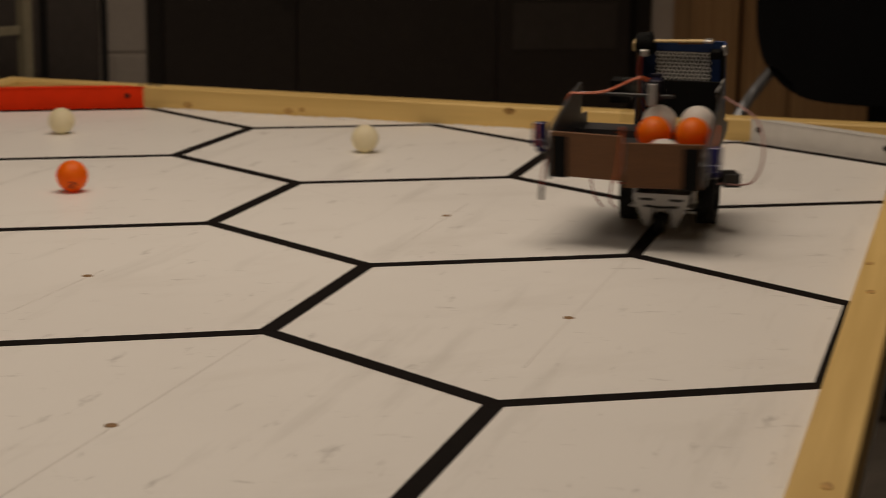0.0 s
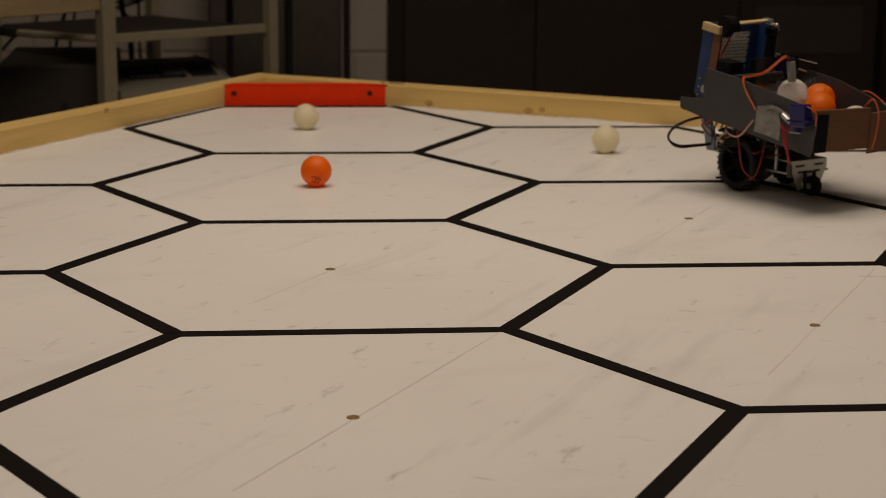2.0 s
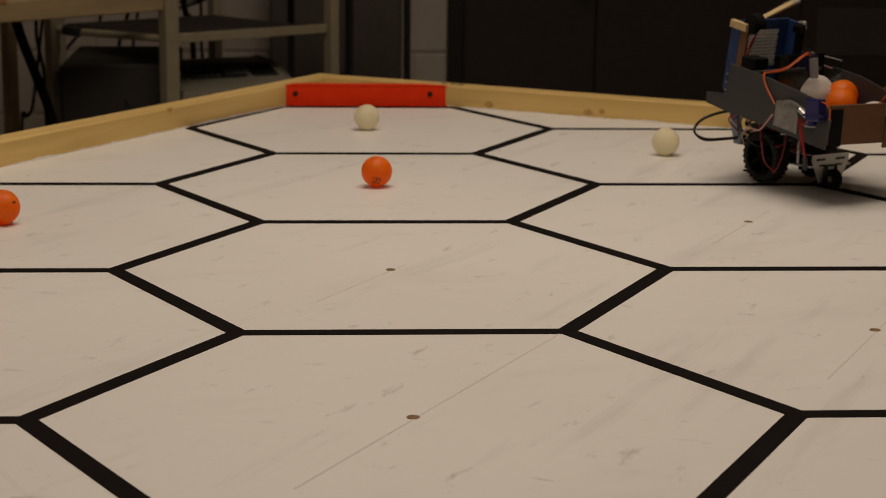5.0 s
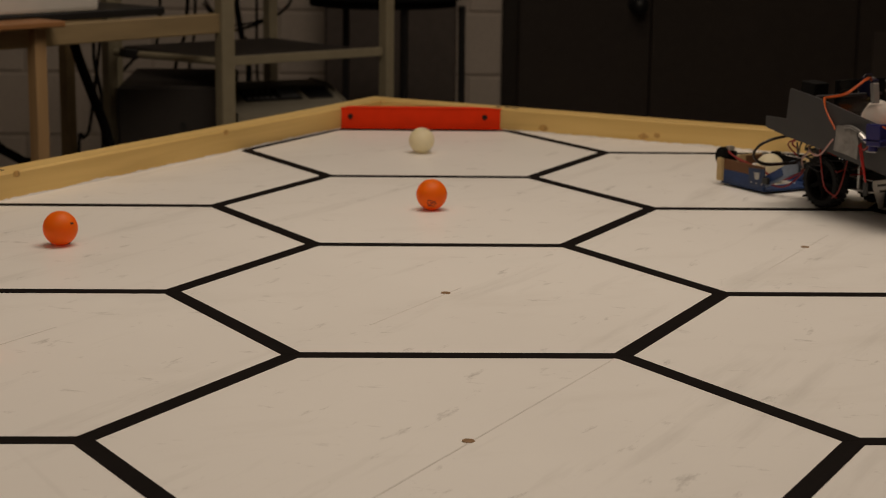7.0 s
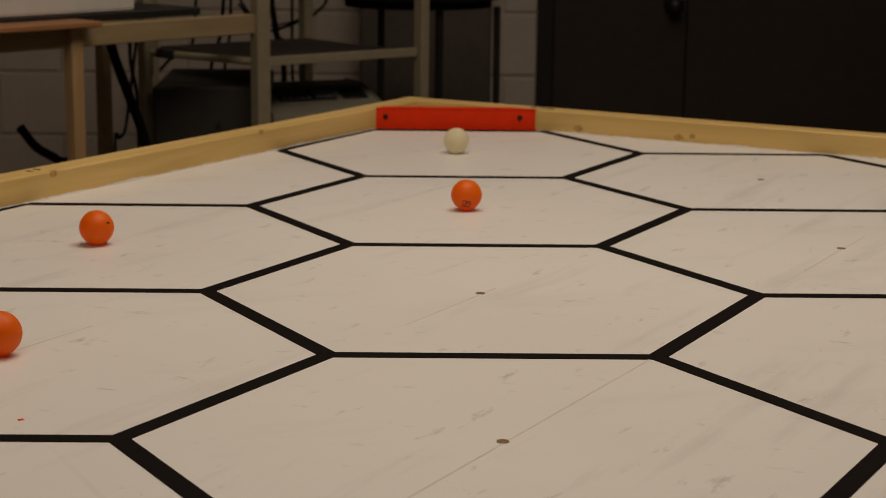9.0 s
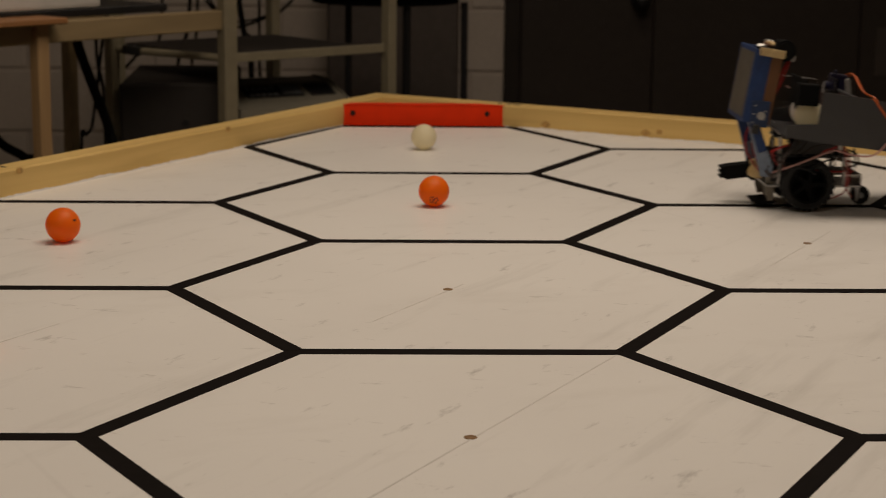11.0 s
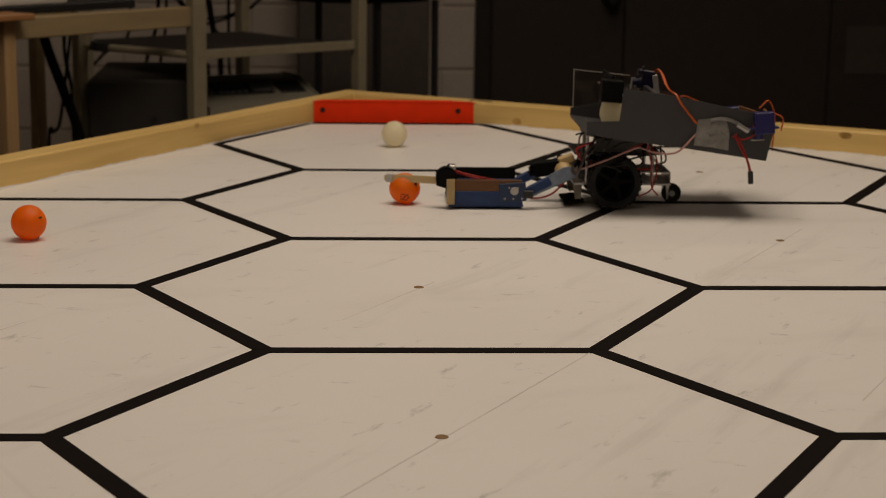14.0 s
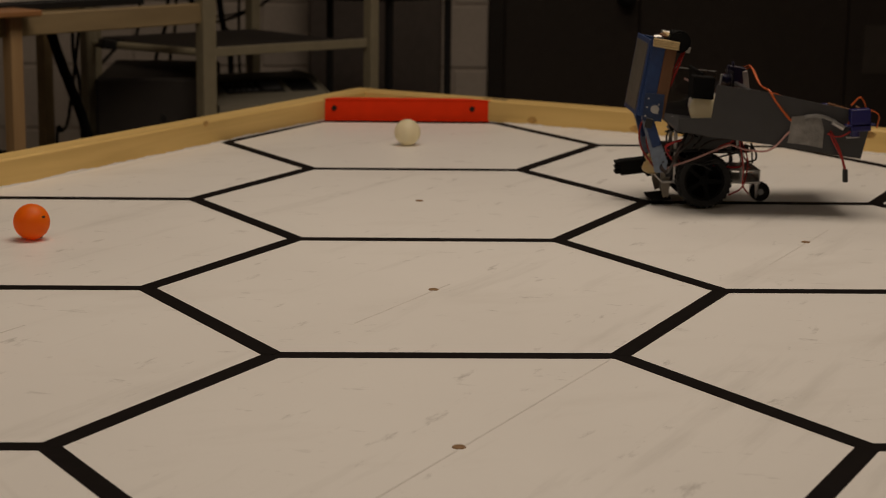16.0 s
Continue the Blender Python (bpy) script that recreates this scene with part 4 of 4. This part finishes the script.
# balls carried in the hopper, in the robot's space
HOPPER = [
    # ball, where it lies at first, and where it has rolled to once the robot has turned
    (ball(M_BALL_W2, "white table-tennis ball with a printed mark in the hopper", (0, 0, 0), True), (-0.031, 0.012, 0.1225), (-0.042, 0.002, 0.1205)),
    (ball(M_BALL_O, "orange table-tennis ball lying in the robot's hopper", (0, 0, 0)), (-0.071, 0.012, 0.1145), (-0.084, -0.004, 0.1120)),
    (ball(M_BALL_W2, "white table-tennis ball against the hopper's gate", (0, 0, 0)), (-0.160, -0.012, 0.1025), (-0.152, 0.006, 0.1035)),
    (ball(M_BALL_O, "orange table-tennis ball lying low in the robot's hopper", (0, 0, 0)), (-0.069, -0.032, 0.1150), (-0.053, -0.036, 0.1180)),
    (ball(M_BALL_W2, "white table-tennis ball lying low in the robot's hopper", (0, 0, 0)), (-0.028, -0.032, 0.1230), (-0.011, -0.031, 0.1200)),
]


# ---- the room ----
def structure(name, bm, mat, label, cat):
    return tagged(part(name, bm, mat), label, cat, kind="structure")


X0, X1, Y0, Y1, ZC = -3.6, 3.8, -3.6, 3.85, 1.90
DOOR0, DOOR1, DOORTOP = 0.312, 1.970, 1.25
structure("floor", box(X1 - X0 + 0.4, Y1 - Y0 + 0.4, 0.05, pose((X0 + X1) / 2, (Y0 + Y1) / 2, FLOOR_Z - 0.025)), M_VINYL, "dull vinyl laboratory floor", "floor")
structure("ceiling", box(X1 - X0 + 0.4, Y1 - Y0 + 0.4, 0.05, pose((X0 + X1) / 2, (Y0 + Y1) / 2, ZC + 0.025)), M_CEIL, "plain pale ceiling boards", "ceiling")
structure("wall_west", box(0.15, Y1 - Y0, ZC - FLOOR_Z, pose(X0 - 0.075, (Y0 + Y1) / 2, (ZC + FLOOR_Z) / 2)), M_PLASTER, "plain painted wall", "wall")
structure("wall_east", box(0.15, Y1 - Y0, ZC - FLOOR_Z, pose(X1 + 0.075, (Y0 + Y1) / 2, (ZC + FLOOR_Z) / 2)), M_PLASTER, "plain painted wall", "wall")
structure("wall_south", box(X1 - X0, 0.15, ZC - FLOOR_Z, pose((X0 + X1) / 2, Y0 - 0.075, (ZC + FLOOR_Z) / 2)), M_PLASTER, "plain painted wall", "wall")
wn = box(DOOR0 - X0, 0.15, ZC - FLOOR_Z, pose((X0 + DOOR0) / 2, Y1 + 0.081, (ZC + FLOOR_Z) / 2))
box(X1 - DOOR1, 0.15, ZC - FLOOR_Z, pose((X1 + DOOR1) / 2, Y1 + 0.081, (ZC + FLOOR_Z) / 2), 0, wn)
box(DOOR1 - DOOR0, 0.15, ZC - DOORTOP, pose((DOOR0 + DOOR1) / 2, Y1 + 0.081, (ZC + DOORTOP) / 2), 0, wn)
wall_north = structure("wall_north", wn, M_MORTAR, "painted concrete-block wall with recessed joints", "wall")


def double_door():
    d = tagged(empty("door_1"), "closed dark brown metal folding door with a round knob", "door", kind="structure")
    fr = box(0.05, 0.17, DOORTOP - FLOOR_Z, pose(DOOR0 + 0.022, Y1 + 0.07, (DOORTOP + FLOOR_Z) / 2), 0.003)
    box(0.05, 0.17, DOORTOP - FLOOR_Z, pose(DOOR1 - 0.022, Y1 + 0.07, (DOORTOP + FLOOR_Z) / 2), 0.003, fr)
    box(DOOR1 - DOOR0, 0.17, 0.05, pose((DOOR0 + DOOR1) / 2, Y1 + 0.07, DOORTOP - 0.024), 0.003, fr)
    part("door_frame", fr, M_FRAME, d)
    for a, b in ((DOOR0 + 0.05, 0.7885), (0.7915, 1.4565), (1.4595, DOOR1 - 0.05)):
        leaf = part("door_leaf", box(b - a, 0.045, DOORTOP - FLOOR_Z - 0.06, pose((a + b) / 2, Y1 + 0.065, (DOORTOP + FLOOR_Z) / 2 - 0.02), 0.003), M_DOOR, d)
        if a > 1.4:
            # a thin rectangle slightly paler than the leaf it lies on
            part("plate", box(0.36, 0.004, 0.155, pose(1.69, Y1 + 0.0405, -0.105), 0.001), M_PALER_BROWN, leaf, "slightly paler brown rectangle")
        elif b < 0.8:
            h = rod(0.030, 0.012, pose(b - 0.046, Y1 + 0.036, 0.055, 90), 20, bevel=0.002)
            rod(0.012, 0.05, pose(b - 0.046, Y1 + 0.012, 0.055, 90), 14, bm=h)
            bmh = bmesh.new()
            bmesh.ops.create_uvsphere(bmh, u_segments=18, v_segments=12, radius=0.028, matrix=pose(b - 0.046, Y1 - 0.018, 0.055))
            part("door_knob", merge(h, bmh), M_BLACK, leaf, "black round door knob", smooth=True)


double_door()


def stool(m, label):
    """A tall lab stool: round padded seat, four splayed legs, ring."""
    s = tagged(empty("stool", m), label, "stool")
    h = 0.970
    seat = rod(0.210, 0.06, pose(-0.055, 0, h - 0.03), 32, bevel=0.02)
    part("seat", seat, M_FABRIC, s, "black padded seat", smooth=False)
    for k in range(4):
        a = radians(90 * k)
        part("leg", tube([(0.150 * math.cos(a), 0.150 * math.sin(a), h - 0.06), (0.152 * math.cos(a), 0.152 * math.sin(a), h * 0.5), (0.154 * math.cos(a), 0.154 * math.sin(a), 0.0)], 0.0095, 10, 3), M_BLACK, s, "black steel leg")
    part("foot_ring", ring(0.156, 0.012, 0.012, pose(0, 0, 0.30, 90), 40), M_BLACK, s)


stool(pose(-0.014, 2.84, FLOOR_Z), "black lab stool with thin steel legs by the wall")


def workbench():
    """A pine workbench standing obliquely; x runs along its front."""
    a, b = Vector((-0.738, 1.69, 0)), Vector((-0.409, 2.075, 0))
    turn = math.degrees(math.atan2(b.y - a.y, b.x - a.x))
    w = tagged(empty("workbench", pose(a.x, a.y, FLOOR_Z, 0, 0, turn)), "pine workbench with a worn top and slim legs", "workbench")
    L0, L1, D, H0 = -0.55, 0.53, 0.46, 0.955
    part("benchtop", box(0.63, 0.20, 0.012, pose(-0.280, 0.056, H0 - 0.012), 0.002), M_BOARD, w, "orange-brown board top")
    part("apron", box(L1 - L0 + 0.03, 0.030, 0.042, pose((L0 + L1) / 2, 0.022, H0 - 0.038), 0.002), M_APRON, w)
    part("apron", box(L1 - L0, 0.030, 0.042, pose((L0 + L1) / 2, D - 0.05, H0 - 0.038), 0.002), M_APRON, w)
    for x, y in ((0.0, 0.004), (0.0, D - 0.05), (L0, 0.004), (L0, D - 0.05)):
        part("leg", box(0.028, 0.028, H0 - 0.019, pose(x, y, (H0 - 0.019) / 2), 0.002), M_PINE_Z, w, "pine leg")
    part("leg", box(0.026, 0.028, H0 - 0.060, pose(0.409, 0.412, (H0 - 0.060) / 2), 0.002), M_APRON, w)
    return w, turn


bench, bench_turn = workbench()


def tray_on_bench():
    m = pose(-0.738, 1.69, FLOOR_Z + 0.940, 0, 0, bench_turn)
    t = tagged(empty("flat_box", m), "white flat-sided appliance standing on the workbench", "appliance")
    part("foot_plate", box(0.70, 0.30, 0.016, pose(0.02, 0.19, 0.009), 0.002), M_BLACK, t, "black foot plate")
    part("body", box(0.70, 0.32, 0.12, pose(-0.16, 0.20, 0.078), 0.008, segments=2), M_WHITEPL, t, "white plastic body")


tray_on_bench()


def shelf_unit():
    """A beige steel shelf unit; x runs along its front."""
    a, b = Vector((-0.411, 2.085, 0)), Vector((-0.060, 2.375, 0))
    turn = math.degrees(math.atan2(b.y - a.y, b.x - a.x))
    ln = (b - a).length
    u = tagged(empty("shelf_unit", pose(a.x, a.y, FLOOR_Z, 0, 0, turn)), "beige steel shelf unit carrying lab equipment", "shelf unit")
    D, H0 = 0.46, 1.35
    for x, y, wd in ((0, 0, 0.034), (ln, 0, 0.024), (0, D, 0.032), (ln, D, 0.026), (-0.133, 0.259, 0.024)):
        part("post", box(wd, 0.030, H0, pose(x, y, H0 / 2), 0.002), M_BEIGE, u, "beige steel post")
    for z in (0.838, 0.42):
        part("shelf", box(ln - 0.03, D - 0.036, 0.010, pose(ln / 2, D / 2, z - 0.008), 0.001), M_DARKBOX, u, "dark shelf board")
        part("shelf_lip", box(ln - 0.034, 0.008, 0.020, pose(ln / 2, -0.002, z - 0.004), 0.001), M_BEIGE, u)
    part("side_tube", tube([(-0.130, 0.255, 0.842), (-0.066, 0.130, 0.838), (-0.004, 0.012, 0.834)], 0.0085, 8), M_BEIGE, u, "dull beige side tube")
    part("top_shelf", box(ln - 0.03, D, 0.02, pose(ln / 2, D / 2, 1.30), 0.001), M_BEIGE, u)
    return u, turn, ln


shelf, shelf_turn, shelf_len = shelf_unit()


def analyser():
    """A low beige bench instrument with a sloping key panel, on a stand beside the shelf."""
    m = pose(-0.392, 2.16, FLOOR_Z + 0.642, 0, 0, shelf_turn - 14)
    t = tagged(empty("instrument", m), "beige bench instrument with a dark key panel", "lab instrument")
    prof = [(0, 0), (0, 0.066), (0.050, 0.076), (0.155, 0.108), (0.26, 0.110), (0.26, 0)]
    bm = plate([(y, z) for y, z in prof], 0.29, "x", m=pose(0.145, 0, 0))
    bmesh.ops.bevel(bm, geom=bm.edges[:], offset=0.004, segments=2, affect="EDGES")
    part("housing", bm, M_GREYBOX, t)
    part("key_panel", box(0.140, 0.060, 0.004, pose(0.120, 0.104, 0.0945, 17.0), 0.001), M_BLACK, t, "dark key panel")
    for k in range(10):
        part("key", box(0.010, 0.010, 0.004, pose(0.062 + 0.015 * (k % 5), 0.086 + 0.030 * (k // 5), 0.0915 + 0.0092 * (k // 5), 17.0), 0.001), M_GREYMETAL, t)
    part("display", box(0.045, 0.040, 0.003, pose(0.163, 0.104, 0.0972, 17.0), 0.0005), M_GREYMETAL, t, "grey display window")
    part("side_panel", box(0.062, 0.060, 0.004, pose(0.238, 0.105, 0.0950, 17.0), 0.001), M_BLACK, t, "second dark panel")
    part("stand", box(0.27, 0.22, 0.638, pose(0.145, 0.14, -0.3215), 0.004), M_DARKBOX, t)


analyser()

dark_box = tagged(part("storage_box", box(0.25, 0.40, 0.772, pose(0, 0, 0.386), 0.006), M_DARKBOX, None, m=pose(-0.538, 2.345, FLOOR_Z, 0, 0, 2)), "dark brown storage box under the bench", "storage box")
part("hole", rod(0.007, 0.003, pose(0.020, -0.2005, 0.685, 90), 14), M_BLACK, dark_box)

for k, pts in enumerate((
        [(-0.750, 2.12, 0.10), (-0.733, 2.12, 0.034), (-0.702, 2.12, -0.055), (-0.672, 2.12, -0.150), (-0.62, 2.09, -0.40), (-0.52, 2.05, -0.80)],
        [(-0.947, 2.120, -0.118), (-0.910, 2.110, -0.162), (-0.860, 2.102, -0.190), (-0.78, 2.08, -0.25), (-0.70, 2.05, -0.80)],
        [(-0.83, 2.87, 0.30), (-0.820, 2.860, 0.028), (-0.816, 2.845, -0.044), (-0.798, 2.827, -0.130), (-0.794, 2.809, -0.216), (-0.78, 2.78, -0.80)],
        [(-0.56, 2.86, 0.30), (-0.579, 2.858, 0.060), (-0.590, 2.847, 0.002), (-0.607, 2.834, -0.063), (-0.61, 2.83, -0.20), (-0.62, 2.82, -0.80)],
        [(-0.55, 2.86, 0.30), (-0.557, 2.854, 0.046), (-0.567, 2.843, -0.012), (-0.571, 2.828, -0.084), (-0.575, 2.811, -0.170), (-0.58, 2.80, -0.80)],
        [(-0.64, 2.86, 0.30), (-0.645, 2.800, 0.027), (-0.678, 2.760, -0.002), (-0.722, 2.739, -0.050), (-0.746, 2.734, -0.078), (-0.759, 2.723, -0.132), (-0.77, 2.70, -0.80)],
        [(-0.47, 2.98, 0.40), (-0.460, 2.973, 0.142), (-0.454, 2.961, 0.083), (-0.440, 2.944, 0.003), (-0.424, 2.930, -0.063), (-0.42, 2.92, -0.80)],
        [(-0.55, 3.01, 0.10), (-0.489, 3.002, 0.032), (-0.429, 3.002, 0.038), (-0.383, 3.004, 0.057), (-0.338, 3.007, 0.081), (-0.308, 3.018, 0.141), (-0.28, 3.02, 0.40)],
        [(-0.56, 3.01, 0.13), (-0.497, 3.006, 0.050), (-0.429, 3.003, 0.047), (-0.376, 3.006, 0.069), (-0.353, 3.017, 0.126), (-0.34, 3.02, 0.40)],
        [(-0.40, 2.94, 0.30), (-0.402, 2.931, -0.051), (-0.397, 2.920, -0.107), (-0.400, 2.905, -0.181), (-0.40, 2.89, -0.80)],
        [(-0.75, 2.54, 0.05), (-0.777, 2.513, -0.162), (-0.793, 2.507, -0.196), (-0.804, 2.499, -0.236), (-0.81, 2.48, -0.80)])):
    tagged(part("cable", tube(pts, (0.011, 0.010, 0.005, 0.005, 0.004, 0.004, 0.008, 0.004, 0.003, 0.004, 0.004)[k], 8), M_RIM), "loose black cable hanging behind the bench", "cable", "cables behind the bench")
tagged(part("plug_block", box(0.06, 0.05, 0.035, pose(-0.630, 2.17, 0.042, 0, 10, 30) @ Matrix.Diagonal((0.6, 0.6, 0.6, 1)), 0.004), M_BLACK), "black power plug block hanging on its cable", "power plug")


def cabinet(x0, x1, y):
    c = tagged(empty("cabinet", pose(x0, y, FLOOR_Z)), "tall oak-veneered cabinet with a closed door", "cabinet", "oak cabinets along the wall")
    w, h, d = x1 - x0, 2.1, 0.18
    part("body", box(w, d, h, pose(w / 2, d / 2, h / 2), 0.003), M_OAK, c)
    part("door", box(w - 0.012, 0.020, h - 0.08, pose(w / 2, -0.012, h / 2 + 0.03), 0.002), M_OAK, c)
    part("plinth", box(w - 0.01, 0.01, 0.06, pose(w / 2, -0.006, 0.03), 0.001), M_BLACK, c)


cabinet(2.052, 2.210, 3.665)
cabinet(2.236, 2.391, 3.665)
cabinet(2.399, 2.95, 3.665)


# An added dark box stands in for a dark patch behind the stool.
def dark_upright():
    c = tagged(empty("cupboard", pose(-0.245, 3.62, FLOOR_Z)), "plain dark brown upright box added behind the stool", "cupboard")
    part("body", box(0.40, 0.20, 1.9, pose(0.20, 0.115, 0.95), 0.004), M_DUSK, c)
    part("door", box(0.392, 0.016, 1.84, pose(0.20, 0.006, 0.97), 0.002), M_DUSK, c)


dark_upright()


def office_chair():
    c = tagged(empty("office_chair", pose(1.80, 1.92, FLOOR_Z - 0.0, 0, 0, -38)), "black padded office chair with a grey arm bracket", "office chair")
    bk = bmesh.new()
    n = 48
    lo, hi = [], []
    for k in range(n):
        a = k * math.tau / n
        x = 0.25 * math.copysign(abs(math.cos(a)) ** 0.62, math.cos(a))
        z = 0.30 * math.copysign(abs(math.sin(a)) ** 0.62, math.sin(a))
        lo.append(bk.verts.new((x, -0.03, z)))
        hi.append(bk.verts.new((x, 0.03, z)))
    bk.faces.new(lo)
    bk.faces.new(hi[::-1])
    for k in range(n):
        bk.faces.new((lo[k], lo[(k + 1) % n], hi[(k + 1) % n], hi[k]))
    bmesh.ops.bevel(bk, geom=[e for e in bk.edges if abs(e.verts[0].co.y - e.verts[1].co.y) < 1e-6], offset=0.02, segments=3, affect="EDGES")
    part("backrest", bk, M_FABRIC, c, m=pose(0, 0, 0.99, -8, 0, 0))
    part("back_post", box(0.05, 0.02, 0.40, pose(0.03, 0.035, 0.58), 0.004), M_BLACK, c)
    part("seat", box(0.48, 0.46, 0.07, pose(0, -0.22, 0.46), 0.03, segments=3), M_FABRIC, c)
    part("gas_post", rod(0.03, 0.32, pose(0, -0.22, 0.26), 16), M_BLACK, c)
    for k in range(5):
        a = 72 * k
        leg = part("base_leg", box(0.28, 0.035, 0.03, pose(0, -0.22, 0.085, 0, 0, a) @ pose(0.15, 0, 0), 0.006), M_BLACK, c)
        part("castor", rod(0.025, 0.03, pose(0, -0.22, 0.027, 0, 0, a) @ pose(0.28, 0, 0, 90), 16), M_BLACK, leg)
    for s in (1, -1):
        part("arm_bracket", tube([(s * 0.21, 0.0, 0.765), (s * 0.27, -0.03, 0.67), (s * 0.30, -0.10, 0.56), (s * 0.22, -0.22, 0.47)], 0.013, 8), M_GREYMETAL, c, "grey metal arm bracket")


office_chair()


# ---- blocks of the north wall ----
def blocks():
    bw, bh, gap = 0.40, 0.20, 0.010
    shared = {}
    z, r = FLOOR_Z + 0.028, 0
    while z < ZC - 0.05:
        h = min(bh, ZC - z) - gap
        for a0, a1 in ((-2.2, DOOR0), (DOOR1, 2.6)) if z < DOORTOP - 0.02 else ((-2.2, 2.6),):
            x = a0 - (0.2 if r % 2 else 0.0)
            while x < a1 - 0.02:
                p, q = max(x, a0), min(x + bw, a1)
                x += bw
                if q - p < 0.05:
                    continue
                key = (round(q - p, 3), round(h, 3))
                m = pose((p + q) / 2, Y1 + 0.004, z + h / 2)
                if key not in shared:
                    shared[key] = part("block", box(q - p - gap, 0.010, h, None, 0.003), M_BLOCK, wall_north, m=m).data
                else:
                    share("block", shared[key], wall_north, m)
        z += bh
        r += 1


blocks()


# ---- motion ----
ROBOT_ROWS = [
    # seconds, x, y, heading
    (0.0, 0.685, 0.173, 62), (0.3, 0.701, 0.225, 92), (0.5, 0.712, 0.252, 99), (0.7, 0.714, 0.270, 107), (1.0, 0.684, 0.301, 115),
    (1.5, 0.632, 0.374, 120), (2.0, 0.581, 0.457, 120), (2.5, 0.540, 0.536, 119), (3.0, 0.545, 0.538, 118.5), (5.4, 0.556, 0.536, 118), (6.2, 0.558, 0.535, 118), (7.7, 0.558, 0.534, 118),
    (8.0, 0.580, 0.532, 119), (8.3, 0.614, 0.518, 121), (9.2, 0.665, 0.500, 150), (9.9, 0.610, 0.515, 180), (10.3, 0.565, 0.520, 180), (10.5, 0.542, 0.518, 180),
    (11.0, 0.478, 0.508, 180), (11.5, 0.388, 0.503, 180), (11.8, 0.324, 0.503, 180), (12.0, 0.288, 0.502, 180), (12.2, 0.271, 0.498, 180),
    (13.0, 0.265, 0.495, 180), (15.1, 0.258, 0.492, 180), (15.2, 0.271, 0.494, 180), (15.4, 0.316, 0.500, 180), (15.5, 0.345, 0.504, 180), (15.6, 0.351, 0.506, 180), (15.8, 0.351, 0.508, 180), (16.0, 0.351, 0.508, 180)]
ARM_ROWS = [(0.0, 99), (5.70, 99), (5.80, 88), (5.90, 36), (6.0, 0), (6.1, 0), (7.3, 0), (7.4, 17), (7.5, 52), (7.6, 85), (7.7, 99), (7.9, 99),
            (13.4, 99), (13.5, 84), (13.6, 38), (13.7, 2), (13.8, 0), (14.5, 0), (14.6, 22), (14.7, 50), (14.8, 78), (14.9, 106), (15.0, 99), (15.1, 99), (16.0, 99)]
GATE_ROWS = [(0.0, -88), (4.9, -88), (5.2, -30), (5.4, -2), (6.6, -2), (6.8, -50), (7.0, -88), (13.0, -88), (13.1, -30), (13.2, -2), (13.95, -2), (14.1, -45), (14.2, -88), (16.0, -88)]


def at(rows, t):
    for a, b in zip(rows, rows[1:]):
        if t <= b[0]:
            k = (t - a[0]) / (b[0] - a[0])
            return [x + (y - x) * k for x, y in zip(a[1:], b[1:])]
    return list(rows[-1][1:])


def robot_at(t):
    x, y, h = at(ROBOT_ROWS, t)
    return pose(x, y, 0.0012, 0, 0, h)


def arm_at(t):
    return Matrix.Translation(ARM_AT) @ pose(0, 0, 0, 0, -at(ARM_ROWS, t)[0], 0)


def motions():
    steps = [k / 10 for k in range(161)]
    walk(robot, [(t, robot_at(t)) for t in steps])
    walk(arm, [(t, arm_at(t)) for t in steps])
    shaft = Matrix.Translation(GATE_AT + GATE_SHAFT)
    walk(gate, [(t, shaft @ pose(0, 0, 0, 0, 0, at(GATE_ROWS, t)[0])) for t in steps])
    for wheel, y in ((wheel_l, TRACK), (wheel_r, -TRACK)):
        rows, roll, last = [], 0.0, None
        for t in steps:
            m = robot_at(t)
            p = m @ Vector((0, y, 0))
            if last is not None:
                roll += (p - last).dot(m.to_3x3() @ Vector((1, 0, 0))) / WHEEL_R
            last = p
            rows.append((t, Matrix.Translation((0, y, WHEEL_R + 0.001)) @ Matrix.Rotation(roll, 4, "Y")))
        walk(wheel, rows)
    for ob, first, then in HOPPER:
        walk(ob, [(t, robot_at(t) @ Matrix.Translation(Vector(first).lerp(Vector(then), min(1.0, max(0.0, (t - 0.1) / 0.35))))) for t in steps])

    def carried(ob, start, still, caught, lifted, dropped, end_local, scoop, by=()):
        rows = []
        for t in steps:
            in_scoop = robot_at(t) @ arm_at(t) @ Vector(scoop)
            in_tray = robot_at(t) @ Vector(end_local)
            if t <= still:
                p = Vector(start)
            elif t < caught:
                p = Vector(start).lerp(in_scoop, (t - still) / (caught - still))
            elif t <= lifted:
                p = in_scoop
            elif by and t < dropped:
                p = robot_at(t) @ Vector(at(by, t))
            elif t < dropped:
                p = in_scoop.lerp(in_tray, (t - lifted) / (dropped - lifted))
            else:
                p = in_tray
            rows.append((t, Matrix.Translation(p)))
        walk(ob, rows)

    carried(ball_white, START_W, 5.9, 6.1, 7.6, 7.8, (0.002, 0.050, 0.1235), (0.112, 0.0, -0.0205))
    carried(ball_orange, START_O, 14.0, 14.2, 14.8, 15.15, (-0.062, 0.078, 0.1225), (0.118, 0.0, -0.0205),
            [(14.8, 0.050, 0.040, 0.160), (14.9, 0.020, 0.086, 0.134), (15.0, 0.014, 0.090, 0.127), (15.15, -0.062, 0.078, 0.1225)])


motions()
